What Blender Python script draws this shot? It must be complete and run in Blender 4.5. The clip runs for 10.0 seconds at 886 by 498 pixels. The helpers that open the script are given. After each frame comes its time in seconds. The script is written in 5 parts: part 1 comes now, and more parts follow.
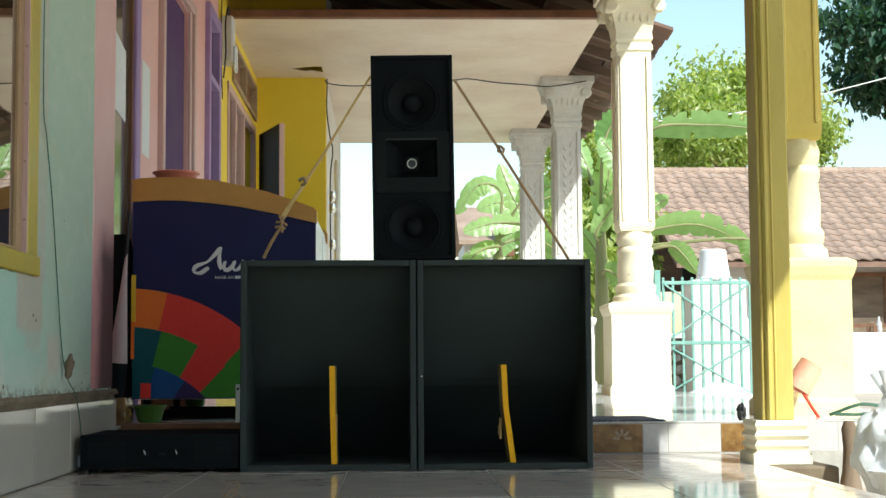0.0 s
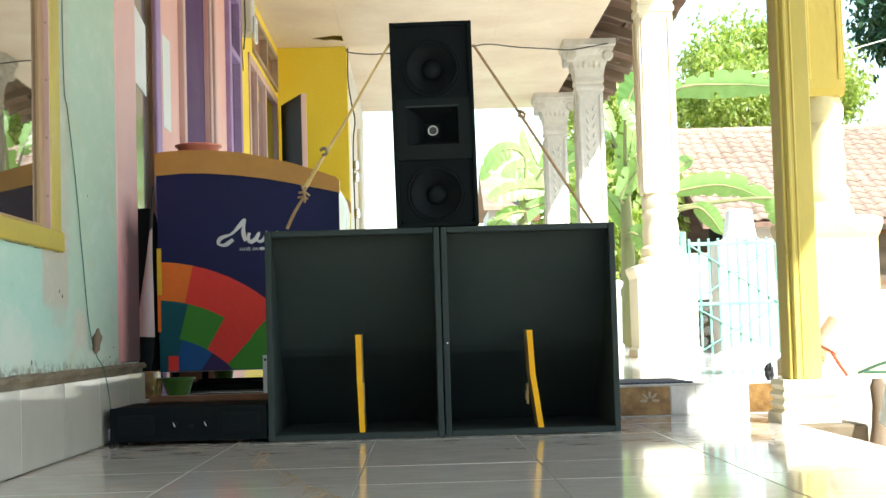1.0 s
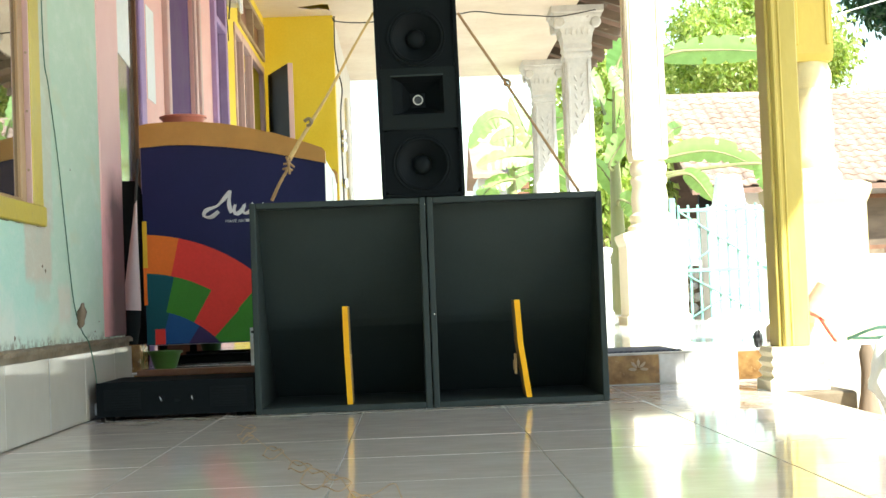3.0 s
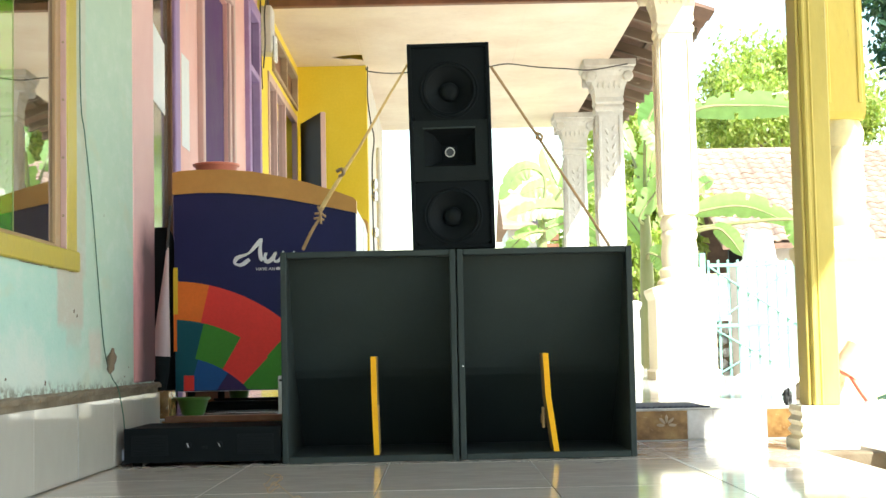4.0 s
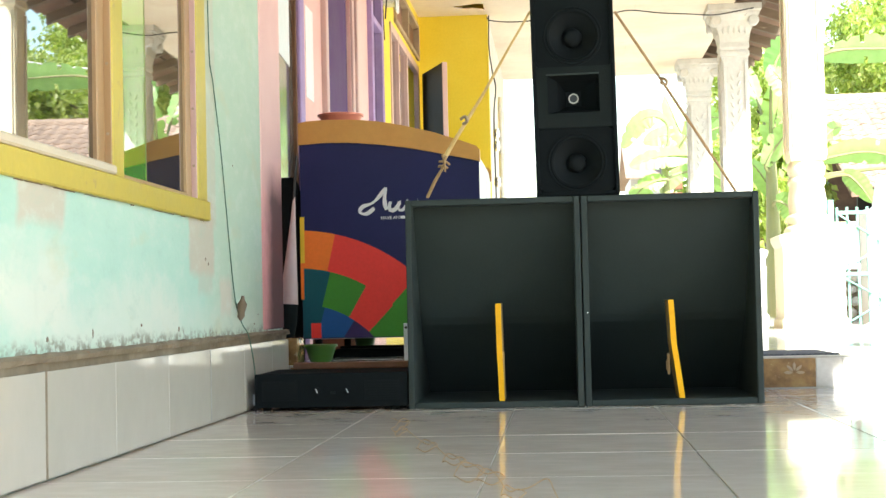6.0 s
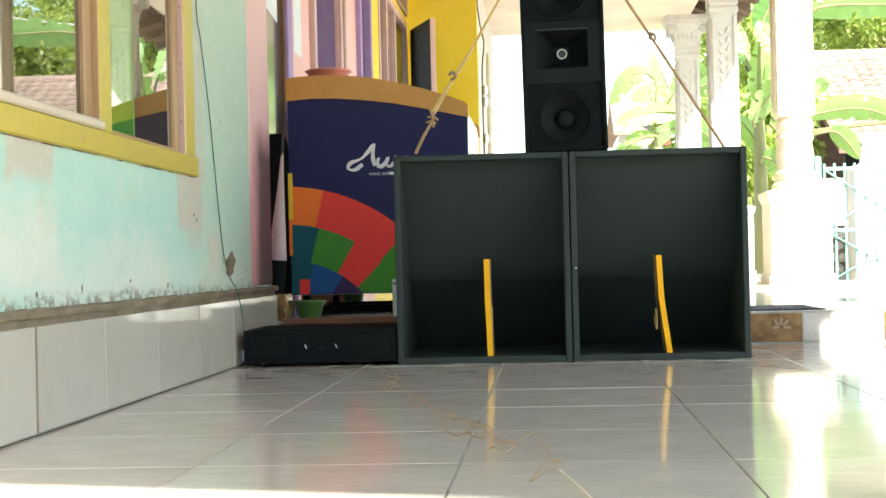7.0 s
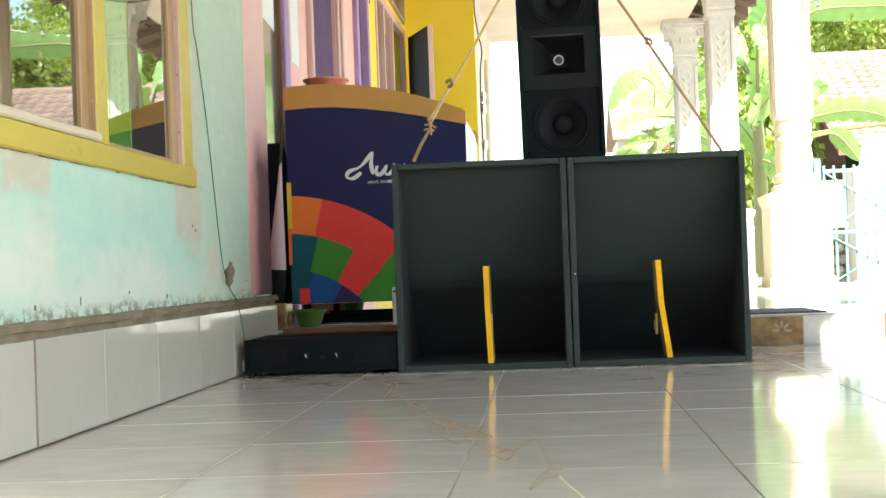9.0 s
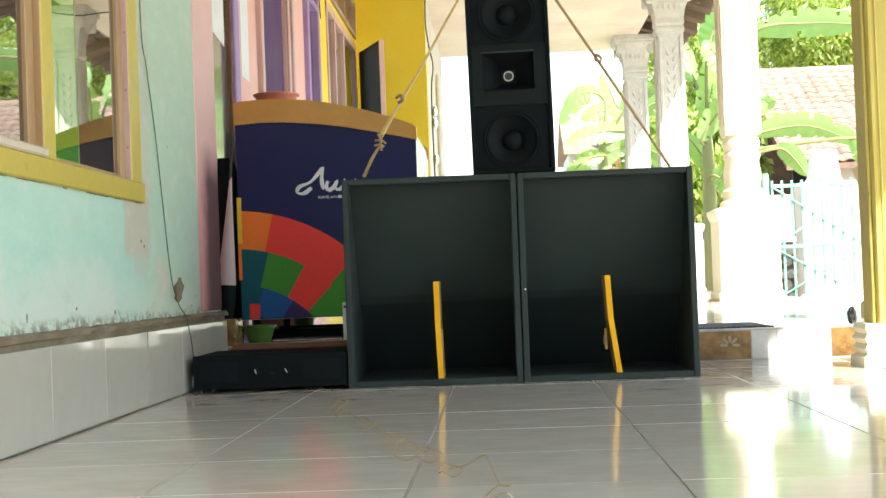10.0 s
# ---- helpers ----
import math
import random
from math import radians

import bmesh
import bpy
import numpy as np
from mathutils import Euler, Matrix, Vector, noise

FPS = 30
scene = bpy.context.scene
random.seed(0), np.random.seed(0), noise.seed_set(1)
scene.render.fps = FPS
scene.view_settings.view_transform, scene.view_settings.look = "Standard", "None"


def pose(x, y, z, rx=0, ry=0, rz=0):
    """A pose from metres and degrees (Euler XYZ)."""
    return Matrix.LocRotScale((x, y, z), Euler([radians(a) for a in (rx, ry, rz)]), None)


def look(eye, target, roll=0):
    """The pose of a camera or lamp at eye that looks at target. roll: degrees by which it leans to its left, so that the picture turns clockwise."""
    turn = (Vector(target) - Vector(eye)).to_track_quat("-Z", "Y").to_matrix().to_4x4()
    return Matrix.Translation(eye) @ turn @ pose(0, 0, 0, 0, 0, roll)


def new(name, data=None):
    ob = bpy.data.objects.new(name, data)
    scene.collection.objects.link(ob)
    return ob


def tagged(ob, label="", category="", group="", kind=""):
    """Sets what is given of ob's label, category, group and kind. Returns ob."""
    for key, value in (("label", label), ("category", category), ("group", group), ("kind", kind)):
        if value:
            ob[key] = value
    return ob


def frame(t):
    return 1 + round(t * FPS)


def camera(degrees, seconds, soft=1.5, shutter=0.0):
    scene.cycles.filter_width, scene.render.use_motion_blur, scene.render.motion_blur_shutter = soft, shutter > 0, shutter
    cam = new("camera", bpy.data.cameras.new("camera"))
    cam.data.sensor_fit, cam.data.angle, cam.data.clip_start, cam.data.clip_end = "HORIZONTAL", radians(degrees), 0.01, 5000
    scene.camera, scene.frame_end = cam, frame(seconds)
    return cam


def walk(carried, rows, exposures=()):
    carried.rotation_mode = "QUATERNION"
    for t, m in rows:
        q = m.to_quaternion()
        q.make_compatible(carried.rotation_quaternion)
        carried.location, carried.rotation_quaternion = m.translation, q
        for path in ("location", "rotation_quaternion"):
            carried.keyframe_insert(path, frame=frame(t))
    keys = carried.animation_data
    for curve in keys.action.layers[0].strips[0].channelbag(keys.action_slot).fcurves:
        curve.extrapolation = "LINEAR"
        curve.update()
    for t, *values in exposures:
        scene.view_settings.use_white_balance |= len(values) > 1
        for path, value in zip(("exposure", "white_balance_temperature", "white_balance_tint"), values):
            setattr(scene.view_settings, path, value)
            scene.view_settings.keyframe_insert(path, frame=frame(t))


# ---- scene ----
cam = camera(34.00, 10.0)
EYE = 0.301  # height of the phone above the tiles
TURNS = (  # seconds, small sway of the hand in x, y, z, then yaw, pitch, roll
    (0, -0.010, -0.005, -0.000, -2.033, 4.594, -0.389),
    (0.2, -0.009, -0.002, -0.000, -1.666, 4.348, -0.445),
    (0.3, -0.009, -0.001, -0.001, -1.575, 4.447, -0.474),
    (0.5, -0.008, 0.002, -0.001, -1.297, 4.113, -0.530),
    (0.8, -0.005, 0.000, -0.000, -1.151, 3.567, -1.201),
    (1, -0.003, -0.001, -0.000, -0.989, 3.302, -1.648),
    (1.2, -0.002, 0.006, 0.001, -0.996, 3.191, -1.604),
    (1.3, -0.001, 0.010, 0.002, -0.919, 3.082, -1.581),
    (1.5, 0.000, 0.017, 0.003, -0.921, 2.793, -1.537),
    (1.6, 0.002, 0.020, 0.002, -1.057, 2.578, -1.700),
    (1.7, 0.004, 0.024, 0.002, -1.208, 2.428, -1.950),
    (1.8, 0.005, 0.027, 0.001, -1.256, 2.436, -2.150),
    (1.9, 0.007, 0.031, 0.001, -1.245, 1.466, -2.700),
    (2, 0.009, 0.034, -0.000, -1.600, 0.216, -4.070),
    (2.1, 0.009, 0.033, 0.001, -2.158, 0.025, -3.900),
    (2.2, 0.009, 0.032, 0.002, -2.118, 0.431, -3.500),
    (2.3, 0.010, 0.031, 0.003, -2.136, 0.728, -3.600),
    (2.5, 0.010, 0.029, 0.005, -1.966, 1.118, -3.752),
    (2.7, 0.010, 0.027, 0.006, -1.721, 1.462, -3.150),
    (3.8, 0.008, 0.018, 0.012, -0.641, 3.750, -1.230),
    (4, 0.007, 0.016, 0.013, -0.236, 4.029, -1.172),
    (4.2, 0.006, 0.014, 0.012, 0.389, 4.002, -1.328),
    (4.3, 0.005, 0.014, 0.011, 0.681, 3.879, -1.407),
    (4.5, 0.004, 0.012, 0.010, 1.722, 3.383, -1.563),
    (4.7, 0.002, 0.014, 0.008, 2.895, 2.910, -1.487),
    (4.8, 0.000, 0.014, 0.008, 3.565, 2.865, -1.448),
    (5, -0.002, 0.016, 0.006, 4.368, 2.646, -1.372),
    (5.2, -0.001, 0.014, 0.005, 4.631, 2.396, -1.130),
    (6.3, 0.001, -0.006, 0.001, 4.507, 1.993, -1.430),
    (6.5, 0.002, -0.011, -0.000, 4.312, 1.548, -1.471),
    (6.7, 0.001, -0.008, -0.001, 4.171, 0.646, -1.429),
    (6.8, 0.000, -0.006, -0.001, 4.140, 0.473, -1.408),
    (7, -0.001, -0.003, -0.002, 4.184, 0.481, -1.366),
    (7.2, -0.000, -0.003, -0.002, 4.174, 0.550, -1.411),
    (7.3, 0.000, -0.004, -0.001, 4.268, 0.577, -1.434),
    (7.5, 0.001, -0.004, -0.001, 4.346, 0.693, -1.479),
    (7.8, 0.001, -0.005, 0.001, 4.304, 0.776, -1.535),
    (8, 0.001, -0.005, 0.002, 4.342, 0.826, -1.573),
    (8.2, 0.001, -0.003, 0.001, 4.374, 0.880, -1.700),
    (8.5, 0.002, -0.001, 0.000, 4.463, 0.556, -1.891),
    (8.7, 0.003, -0.001, 0.000, 4.355, 0.721, -1.966),
    (9, 0.005, -0.002, 0.000, 4.220, 0.749, -2.078),
    (9.2, 0.006, -0.002, 0.000, 4.237, 0.706, -2.029),
    (9.5, 0.007, -0.003, 0.000, 4.205, 0.684, -1.956),
    (9.6, 0.008, -0.003, 0.001, 3.873, 0.697, -1.990),
    (9.7, 0.008, -0.003, 0.002, 3.480, 0.818, -2.030),
    (9.8, 0.009, -0.004, 0.003, 3.056, 0.869, -2.060),
    (9.9, 0.010, -0.004, 0.003, 2.700, 0.916, -2.100),
    (10, 0.010, -0.004, 0.004, 2.299, 1.235, -2.137),
)
PATH = [(t, pose(x, y, EYE + z, 90 + p, 0, w) @ pose(0, 0, 0, 0, 0, r)) for t, x, y, z, w, p, r in TURNS]
EXPOSURES = [(0.0, 0.50, 5850, 2), (0.6, 0.50, 5850, 2), (0.95, 1.24, 5900, 2), (1.2, 1.44, 5950, 1), (2.5, 1.56, 5950, 1), (4, 1.62, 6050, 2), (4.5, 1.66, 6050, 2), (5, 2.16, 6050, 3), (5.2, 2.14, 6050, 3), (6.4, 1.78, 6100, 4), (7.5, 1.69, 6100, 4), (9.5, 1.67, 6100, 4), (10, 1.55, 6100, 3)]
walk(cam, PATH, EXPOSURES)

# ---- light ----
SUN = Vector((0.42, -0.60, 0.71)).normalized()
world = bpy.data.worlds.new("sky")
scene.world = world
world.use_nodes = True
wn = world.node_tree
sky = wn.nodes.new("ShaderNodeTexSky")
sky.sky_type = "NISHITA"
sky.sun_disc = False
sky.sun_elevation = math.asin(SUN.z)
sky.sun_rotation = math.atan2(SUN.x, SUN.y)
sky.dust_density = 1.0
sky.air_density = 1.5
sky.ozone_density = 0.0
wn.links.new(sky.outputs[0], wn.nodes["Background"].inputs[0])
wn.nodes["Background"].inputs[1].default_value = 0.15
sun_data = bpy.data.lights.new("sun", "SUN")
sun_data.energy, sun_data.angle, sun_data.color = 4.7, radians(0.55), (1.0, 0.95, 0.86)
sun = new("sun", sun_data)
sun.matrix_world = look(SUN * 20, (0, 0, 0))


# ---- materials ----
def material(name):
    m = bpy.data.materials.new(name)
    m.use_nodes = True
    return m, m.node_tree, m.node_tree.nodes["Principled BSDF"]


def noise_node(nt, scale, detail=5.0, rough=0.6, stretch=(1, 1, 1), space="Object"):
    tc = nt.nodes.new("ShaderNodeTexCoord")
    mp = nt.nodes.new("ShaderNodeMapping")
    mp.inputs["Scale"].default_value = stretch
    n = nt.nodes.new("ShaderNodeTexNoise")
    n.inputs["Scale"].default_value, n.inputs["Detail"].default_value, n.inputs["Roughness"].default_value = scale, detail, rough
    nt.links.new(tc.outputs[space], mp.inputs[0])
    nt.links.new(mp.outputs[0], n.inputs["Vector"])
    return n


def ramp(nt, source, stops):
    r = nt.nodes.new("ShaderNodeValToRGB")
    el = r.color_ramp.elements
    while len(el) < len(stops):
        el.new(0.5)
    for e, (p, c) in zip(el, stops):
        e.position, e.color = p, (c, c, c, 1) if isinstance(c, (int, float)) else (*c, 1)
    nt.links.new(source, r.inputs[0])
    return r


def mix(nt, fac, a, b, mode="MIX"):
    n = nt.nodes.new("ShaderNodeMix")
    n.data_type, n.blend_type = "RGBA", mode
    for socket, v in ((n.inputs[0], fac), (n.inputs[6], a), (n.inputs[7], b)):
        if isinstance(v, bpy.types.NodeSocket):
            nt.links.new(v, socket)
        elif isinstance(v, (int, float)):
            socket.default_value = v
        else:
            socket.default_value = (*v, 1)
    return n.outputs[2]


def bumped(nt, bsdf, source, strength, distance=0.01):
    b = nt.nodes.new("ShaderNodeBump")
    b.inputs["Strength"].default_value, b.inputs["Distance"].default_value = strength, distance
    nt.links.new(source, b.inputs["Height"])
    nt.links.new(b.outputs[0], bsdf.inputs["Normal"])


def surface(name, a, b, scale=6.0, rough=0.6, fine=60.0, bump=0.15, metal=0.0, stretch=(1, 1, 1), speck=None, piece=0.0, spec=0.5, space="Object", grain=0.10):
    """A surface whose colour wanders from a to b, with fine grain, relief, and specks of wear."""
    m, nt, p = material(name)
    big = noise_node(nt, scale, 4, 0.6, stretch, space)
    small = noise_node(nt, fine, 3, 0.6, stretch, space)
    col = mix(nt, ramp(nt, big.outputs[0], ((0.35, 0.0), (0.68, 1.0))).outputs[0], a, b)
    col = mix(nt, grain, col, ramp(nt, small.outputs[0], ((0.3, 0.35), (0.7, 1.0))).outputs[0], "MULTIPLY")
    if speck:
        n = noise_node(nt, scale * 3.1, 6, 0.75, stretch, space)
        col = mix(nt, ramp(nt, n.outputs[0], ((0.62, 0.0), (0.70, 1.0))).outputs[0], col, speck)
    if piece:
        oi = nt.nodes.new("ShaderNodeObjectInfo")
        col = mix(nt, piece, col, ramp(nt, oi.outputs["Random"], ((0.0, 0.55), (1.0, 1.0))).outputs[0], "MULTIPLY")
    nt.links.new(col, p.inputs["Base Color"])
    p.inputs["Metallic"].default_value = metal
    p.inputs["Specular IOR Level"].default_value = spec
    r = ramp(nt, big.outputs[0], ((0.3, max(rough - 0.08, 0.02)), (0.7, min(rough + 0.1, 1.0))))
    nt.links.new(r.outputs[0], p.inputs["Roughness"])
    bumped(nt, p, small.outputs[0], bump, 0.004)
    return m


def leafy(name, a, b, light=0.35):
    m, nt, p = material(name)
    gi = nt.nodes.new("ShaderNodeNewGeometry")
    n = noise_node(nt, 9.0)
    col = mix(nt, ramp(nt, gi.outputs["Random Per Island"], ((0.0, 0.0), (1.0, 1.0))).outputs[0], a, b)
    col = mix(nt, 0.4, col, ramp(nt, n.outputs[0], ((0.3, 0.5), (0.7, 1.0))).outputs[0], "MULTIPLY")
    nt.links.new(col, p.inputs["Base Color"])
    p.inputs["Roughness"].default_value = 0.34
    tr = nt.nodes.new("ShaderNodeBsdfTranslucent")
    nt.links.new(mix(nt, 1.0, col, (1.6, 1.7, 0.7), "MULTIPLY"), tr.inputs[0])
    ms = nt.nodes.new("ShaderNodeMixShader")
    ms.inputs[0].default_value = light
    nt.links.new(p.outputs[0], ms.inputs[1])
    nt.links.new(tr.outputs[0], ms.inputs[2])
    nt.links.new(ms.outputs[0], nt.nodes["Material Output"].inputs[0])
    return m


def patch_mask(nt, y0, y1, z0, z1, soft=0.03, wobble=0.10, scale=7.0):
    """1 inside a patch with ragged borders on a wall that runs along y."""
    tc = nt.nodes.new("ShaderNodeTexCoord")
    sep = nt.nodes.new("ShaderNodeSeparateXYZ")
    nt.links.new(tc.outputs["Object"], sep.inputs[0])
    n = noise_node(nt, scale, 5, 0.65)
    parts = []
    for axis, a, b, k in ((1, y0, y1, wobble * 1.6), (2, z0, z1, wobble)):
        shift = nt.nodes.new("ShaderNodeMath")
        shift.operation = "MULTIPLY_ADD"
        nt.links.new(n.outputs[0], shift.inputs[0])
        shift.inputs[1].default_value = k
        nt.links.new(sep.outputs[axis], shift.inputs[2])
        off = nt.nodes.new("ShaderNodeMath")
        off.operation = "SUBTRACT"
        nt.links.new(shift.outputs[0], off.inputs[0])
        off.inputs[1].default_value = (a + b) / 2 + k / 2
        size = nt.nodes.new("ShaderNodeMath")
        size.operation = "ABSOLUTE"
        nt.links.new(off.outputs[0], size.inputs[0])
        mr = nt.nodes.new("ShaderNodeMapRange")
        mr.inputs["From Min"].default_value, mr.inputs["From Max"].default_value = (b - a) / 2 + soft / 2, (b - a) / 2 - soft / 2
        nt.links.new(size.outputs[0], mr.inputs["Value"])
        parts.append(mr.outputs[0])
    both = nt.nodes.new("ShaderNodeMath")
    both.operation = "MULTIPLY"
    nt.links.new(parts[0], both.inputs[0])
    nt.links.new(parts[1], both.inputs[1])
    return both.outputs[0]


def scaled(nt, source, k):
    m = nt.nodes.new("ShaderNodeMath")
    m.operation = "MULTIPLY"
    nt.links.new(source, m.inputs[0])
    m.inputs[1].default_value = k
    return m.outputs[0]


def peeling_wall():
    """Aged turquoise limewash: washed-out bloom, bare plaster patches, flakes and thin runs of grime."""
    m, nt, p = material("aged_turquoise_paint")
    big, mid = noise_node(nt, 1.7, 4, 0.55, (1, 0.5, 1)), noise_node(nt, 9.0, 6, 0.7, (1, 0.45, 1))
    fine, runs = noise_node(nt, 80, 3, 0.6), noise_node(nt, 16.0, 4, 0.6, (1, 0.6, 0.12))
    col = mix(nt, ramp(nt, big.outputs[0], ((0.36, 0.0), (0.64, 1.0))).outputs[0], (0.385, 0.585, 0.485), (0.47, 0.635, 0.52))
    # later coat, paler and greener, towards the corner strip
    col = mix(nt, scaled(nt, patch_mask(nt, 3.86, 5.2, 0.0, 4.0, 0.22, 0.06), 0.8), col, (0.49, 0.58, 0.44))
    # washed-out band over the ledge
    for y0, y1, z0, z1, k in ((1.2, 2.72, 0.27, 0.41, 0.85), (2.60, 3.55, 0.22, 0.335, 0.7), (3.30, 4.50, 0.22, 0.30, 0.5), (0.0, 1.6, 0.25, 0.5, 0.7), (3.0, 3.35, 0.31, 0.37, 0.6)):
        col = mix(nt, scaled(nt, patch_mask(nt, y0, y1, z0, z1, 0.09, 0.20, 6.0), k), col, (0.66, 0.66, 0.56))
    col = mix(nt, scaled(nt, patch_mask(nt, 3.96, 4.10, 0.29, 0.39, 0.03, 0.05), 0.7), col, (0.64, 0.53, 0.43))
    # bare plaster beside and below the window
    for y0, y1, z0, z1, k in ((3.63, 3.90, 0.395, 0.60, 0.85), (3.72, 3.87, 0.345, 0.44, 0.45), (3.78, 3.93, 0.53, 1.9, 0.55), (2.46, 2.70, 0.465, 0.60, 0.85), (1.55, 1.85, 0.40, 0.60, 0.7)):
        col = mix(nt, scaled(nt, patch_mask(nt, y0, y1, z0, z1, 0.025, 0.05), k), col, (0.55, 0.46, 0.36))
    # yellowed blotches
    blot = noise_node(nt, 4.2, 4, 0.6, (1, 0.6, 1.4))
    col = mix(nt, ramp(nt, blot.outputs[0], ((0.58, 0.0), (0.66, 0.4))).outputs[0], col, (0.55, 0.54, 0.36))
    col = mix(nt, ramp(nt, runs.outputs[0], ((0.60, 0.0), (0.80, 0.30))).outputs[0], col, (0.42, 0.46, 0.38))
    col = mix(nt, ramp(nt, mid.outputs[0], ((0.72, 0.0), (0.75, 0.8))).outputs[0], col, (0.34, 0.33, 0.28))
    mott = noise_node(nt, 15.0, 6, 0.75, (1, 0.5, 1))
    col = mix(nt, ramp(nt, mott.outputs[0], ((0.50, 0.0), (0.64, 0.42))).outputs[0], col, (0.62, 0.66, 0.57))
    col = mix(nt, ramp(nt, mott.outputs[0], ((0.30, 0.30), (0.44, 0.0))).outputs[0], col, (0.34, 0.48, 0.40))
    # flaked rim of grime along the ledge
    flake = noise_node(nt, 34.0, 6, 0.75, (1, 0.6, 1))
    for top, k in ((0.252, 0.45), (0.241, 0.85)):
        edge = mix(nt, 1.0, ramp(nt, flake.outputs[0], ((0.46, 0.0), (0.56, 1.0))).outputs[0], scaled(nt, patch_mask(nt, -2.0, 6.0, 0.10, top, 0.015, 0.06, 14.0), k), "MULTIPLY")
        col = mix(nt, edge, col, (0.24, 0.22, 0.16))
    nt.links.new(col, p.inputs["Base Color"])
    p.inputs["Roughness"].default_value = 0.75
    bumped(nt, p, fine.outputs[0], 0.25, 0.004)
    return m


def corner_paint():
    """Pink corner strip, deeper pink lower down and near-black maroon on its lower outer side."""
    m, nt, p = material("pink_corner_paint_dark_below")
    big, fine = noise_node(nt, 3.0, 4, 0.6), noise_node(nt, 70, 3, 0.6)
    col = mix(nt, ramp(nt, big.outputs[0], ((0.35, 0.0), (0.68, 1.0))).outputs[0], (0.78, 0.46, 0.43), (0.84, 0.54, 0.49))
    col = mix(nt, scaled(nt, patch_mask(nt, 4.3, 6.0, 0.0, 0.68, 0.22, 0.10), 0.8), col, (0.74, 0.29, 0.28))
    col = mix(nt, scaled(nt, patch_mask(nt, 4.63, 6.0, 0.0, 0.72, 0.12, 0.08), 0.92), col, (0.055, 0.018, 0.020))
    nt.links.new(col, p.inputs["Base Color"])
    p.inputs["Roughness"].default_value = 0.6
    bumped(nt, p, fine.outputs[0], 0.15, 0.004)
    return m


def tile_glaze(name, a, b, rough=0.07, warm=0.35):
    m, nt, p = material(name)
    n, f = noise_node(nt, 3.0, 5, 0.6, (1, 1, 1), "Object"), noise_node(nt, 22.0, 5, 0.7, (0.35, 1, 1))
    oi = nt.nodes.new("ShaderNodeObjectInfo")
    col = mix(nt, ramp(nt, n.outputs[0], ((0.3, 0.0), (0.7, 1.0))).outputs[0], a, b)
    col = mix(nt, warm, col, ramp(nt, f.outputs[0], ((0.35, 0.55), (0.65, 1.0))).outputs[0], "MULTIPLY")
    col = mix(nt, 0.2, col, ramp(nt, oi.outputs["Random"], ((0, 0.75), (1, 1.0))).outputs[0], "MULTIPLY")
    nt.links.new(col, p.inputs["Base Color"])
    r = ramp(nt, f.outputs[0], ((0.3, rough), (0.75, rough + 0.10)))
    nt.links.new(r.outputs[0], p.inputs["Roughness"])
    bumped(nt, p, n.outputs[0], 0.05, 0.01)
    return m


TEAL = peeling_wall()
PINK = surface("pink_paint", (0.78, 0.42, 0.37), (0.83, 0.52, 0.46), 3, 0.6, 70, 0.15, speck=(0.70, 0.55, 0.50))
YELLOW_WALL = surface("yellow_wall_paint", (0.82, 0.60, 0.02), (0.86, 0.66, 0.05), 2, 0.6, 60, 0.15)
YELLOW_FRAME = surface("yellow_frame_paint", (0.50, 0.385, 0.045), (0.60, 0.46, 0.07), 5, 0.4, 60, 0.15, speck=(0.40, 0.28, 0.10))
CREAM = surface("cream_column_and_sunlit_base_paint", (0.86, 0.78, 0.55), (0.90, 0.83, 0.63), 4, 0.55, 60, 0.2, speck=(0.66, 0.52, 0.36))
# lightened copy of the column's yellow, with sun glare painted in
SUNLIT_YELLOW = surface("sunlit_yellow_column_paint", (0.84, 0.70, 0.34), (0.90, 0.77, 0.42), 4, 0.5, 60, 0.2, speck=(0.60, 0.44, 0.16))
YELLOW_COLUMN = surface("yellow_column_paint", (0.78, 0.58, 0.10), (0.86, 0.67, 0.17), 4, 0.5, 60, 0.2, stretch=(1, 1, 0.3), speck=(0.55, 0.38, 0.10))
OCHRE = surface("ochre_column_paint", (0.56, 0.43, 0.085), (0.70, 0.555, 0.16), 4, 0.5, 50, 0.2, stretch=(1, 1, 0.3), speck=(0.42, 0.28, 0.08))
CORNER_PINK = corner_paint()
CREAM_WOOD = surface("pale_worn_bead_wood", (0.60, 0.50, 0.36), (0.72, 0.63, 0.50), 7, 0.6, 50, 0.2, stretch=(1, 0.2, 1), speck=(0.36, 0.26, 0.16))
GREY_STONE = surface("weathered_cast_stone", (0.55, 0.53, 0.49), (0.68, 0.66, 0.61), 5, 0.7, 40, 0.35, speck=(0.34, 0.31, 0.26))
CEIL = surface("ceiling_board_paint", (0.80, 0.68, 0.53), (0.70, 0.56, 0.42), 1.6, 0.45, 30, 0.03, speck=(0.66, 0.52, 0.37))
OLD_WOOD = surface("old_dark_roof_wood", (0.12, 0.085, 0.055), (0.22, 0.16, 0.11), 6, 0.8, 40, 0.4, stretch=(0.2, 1, 1), speck=(0.32, 0.26, 0.19))
BROWN_WOOD = surface("dark_brown_wood", (0.16, 0.07, 0.03), (0.26, 0.12, 0.06), 6, 0.6, 40, 0.3, stretch=(1, 0.2, 1))
RAW_WOOD = surface("grey_raw_wood", (0.34, 0.24, 0.14), (0.46, 0.34, 0.22), 6, 0.7, 40, 0.3, stretch=(0.2, 1, 1))
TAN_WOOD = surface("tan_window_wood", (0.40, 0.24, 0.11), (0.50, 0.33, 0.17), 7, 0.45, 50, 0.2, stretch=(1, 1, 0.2))
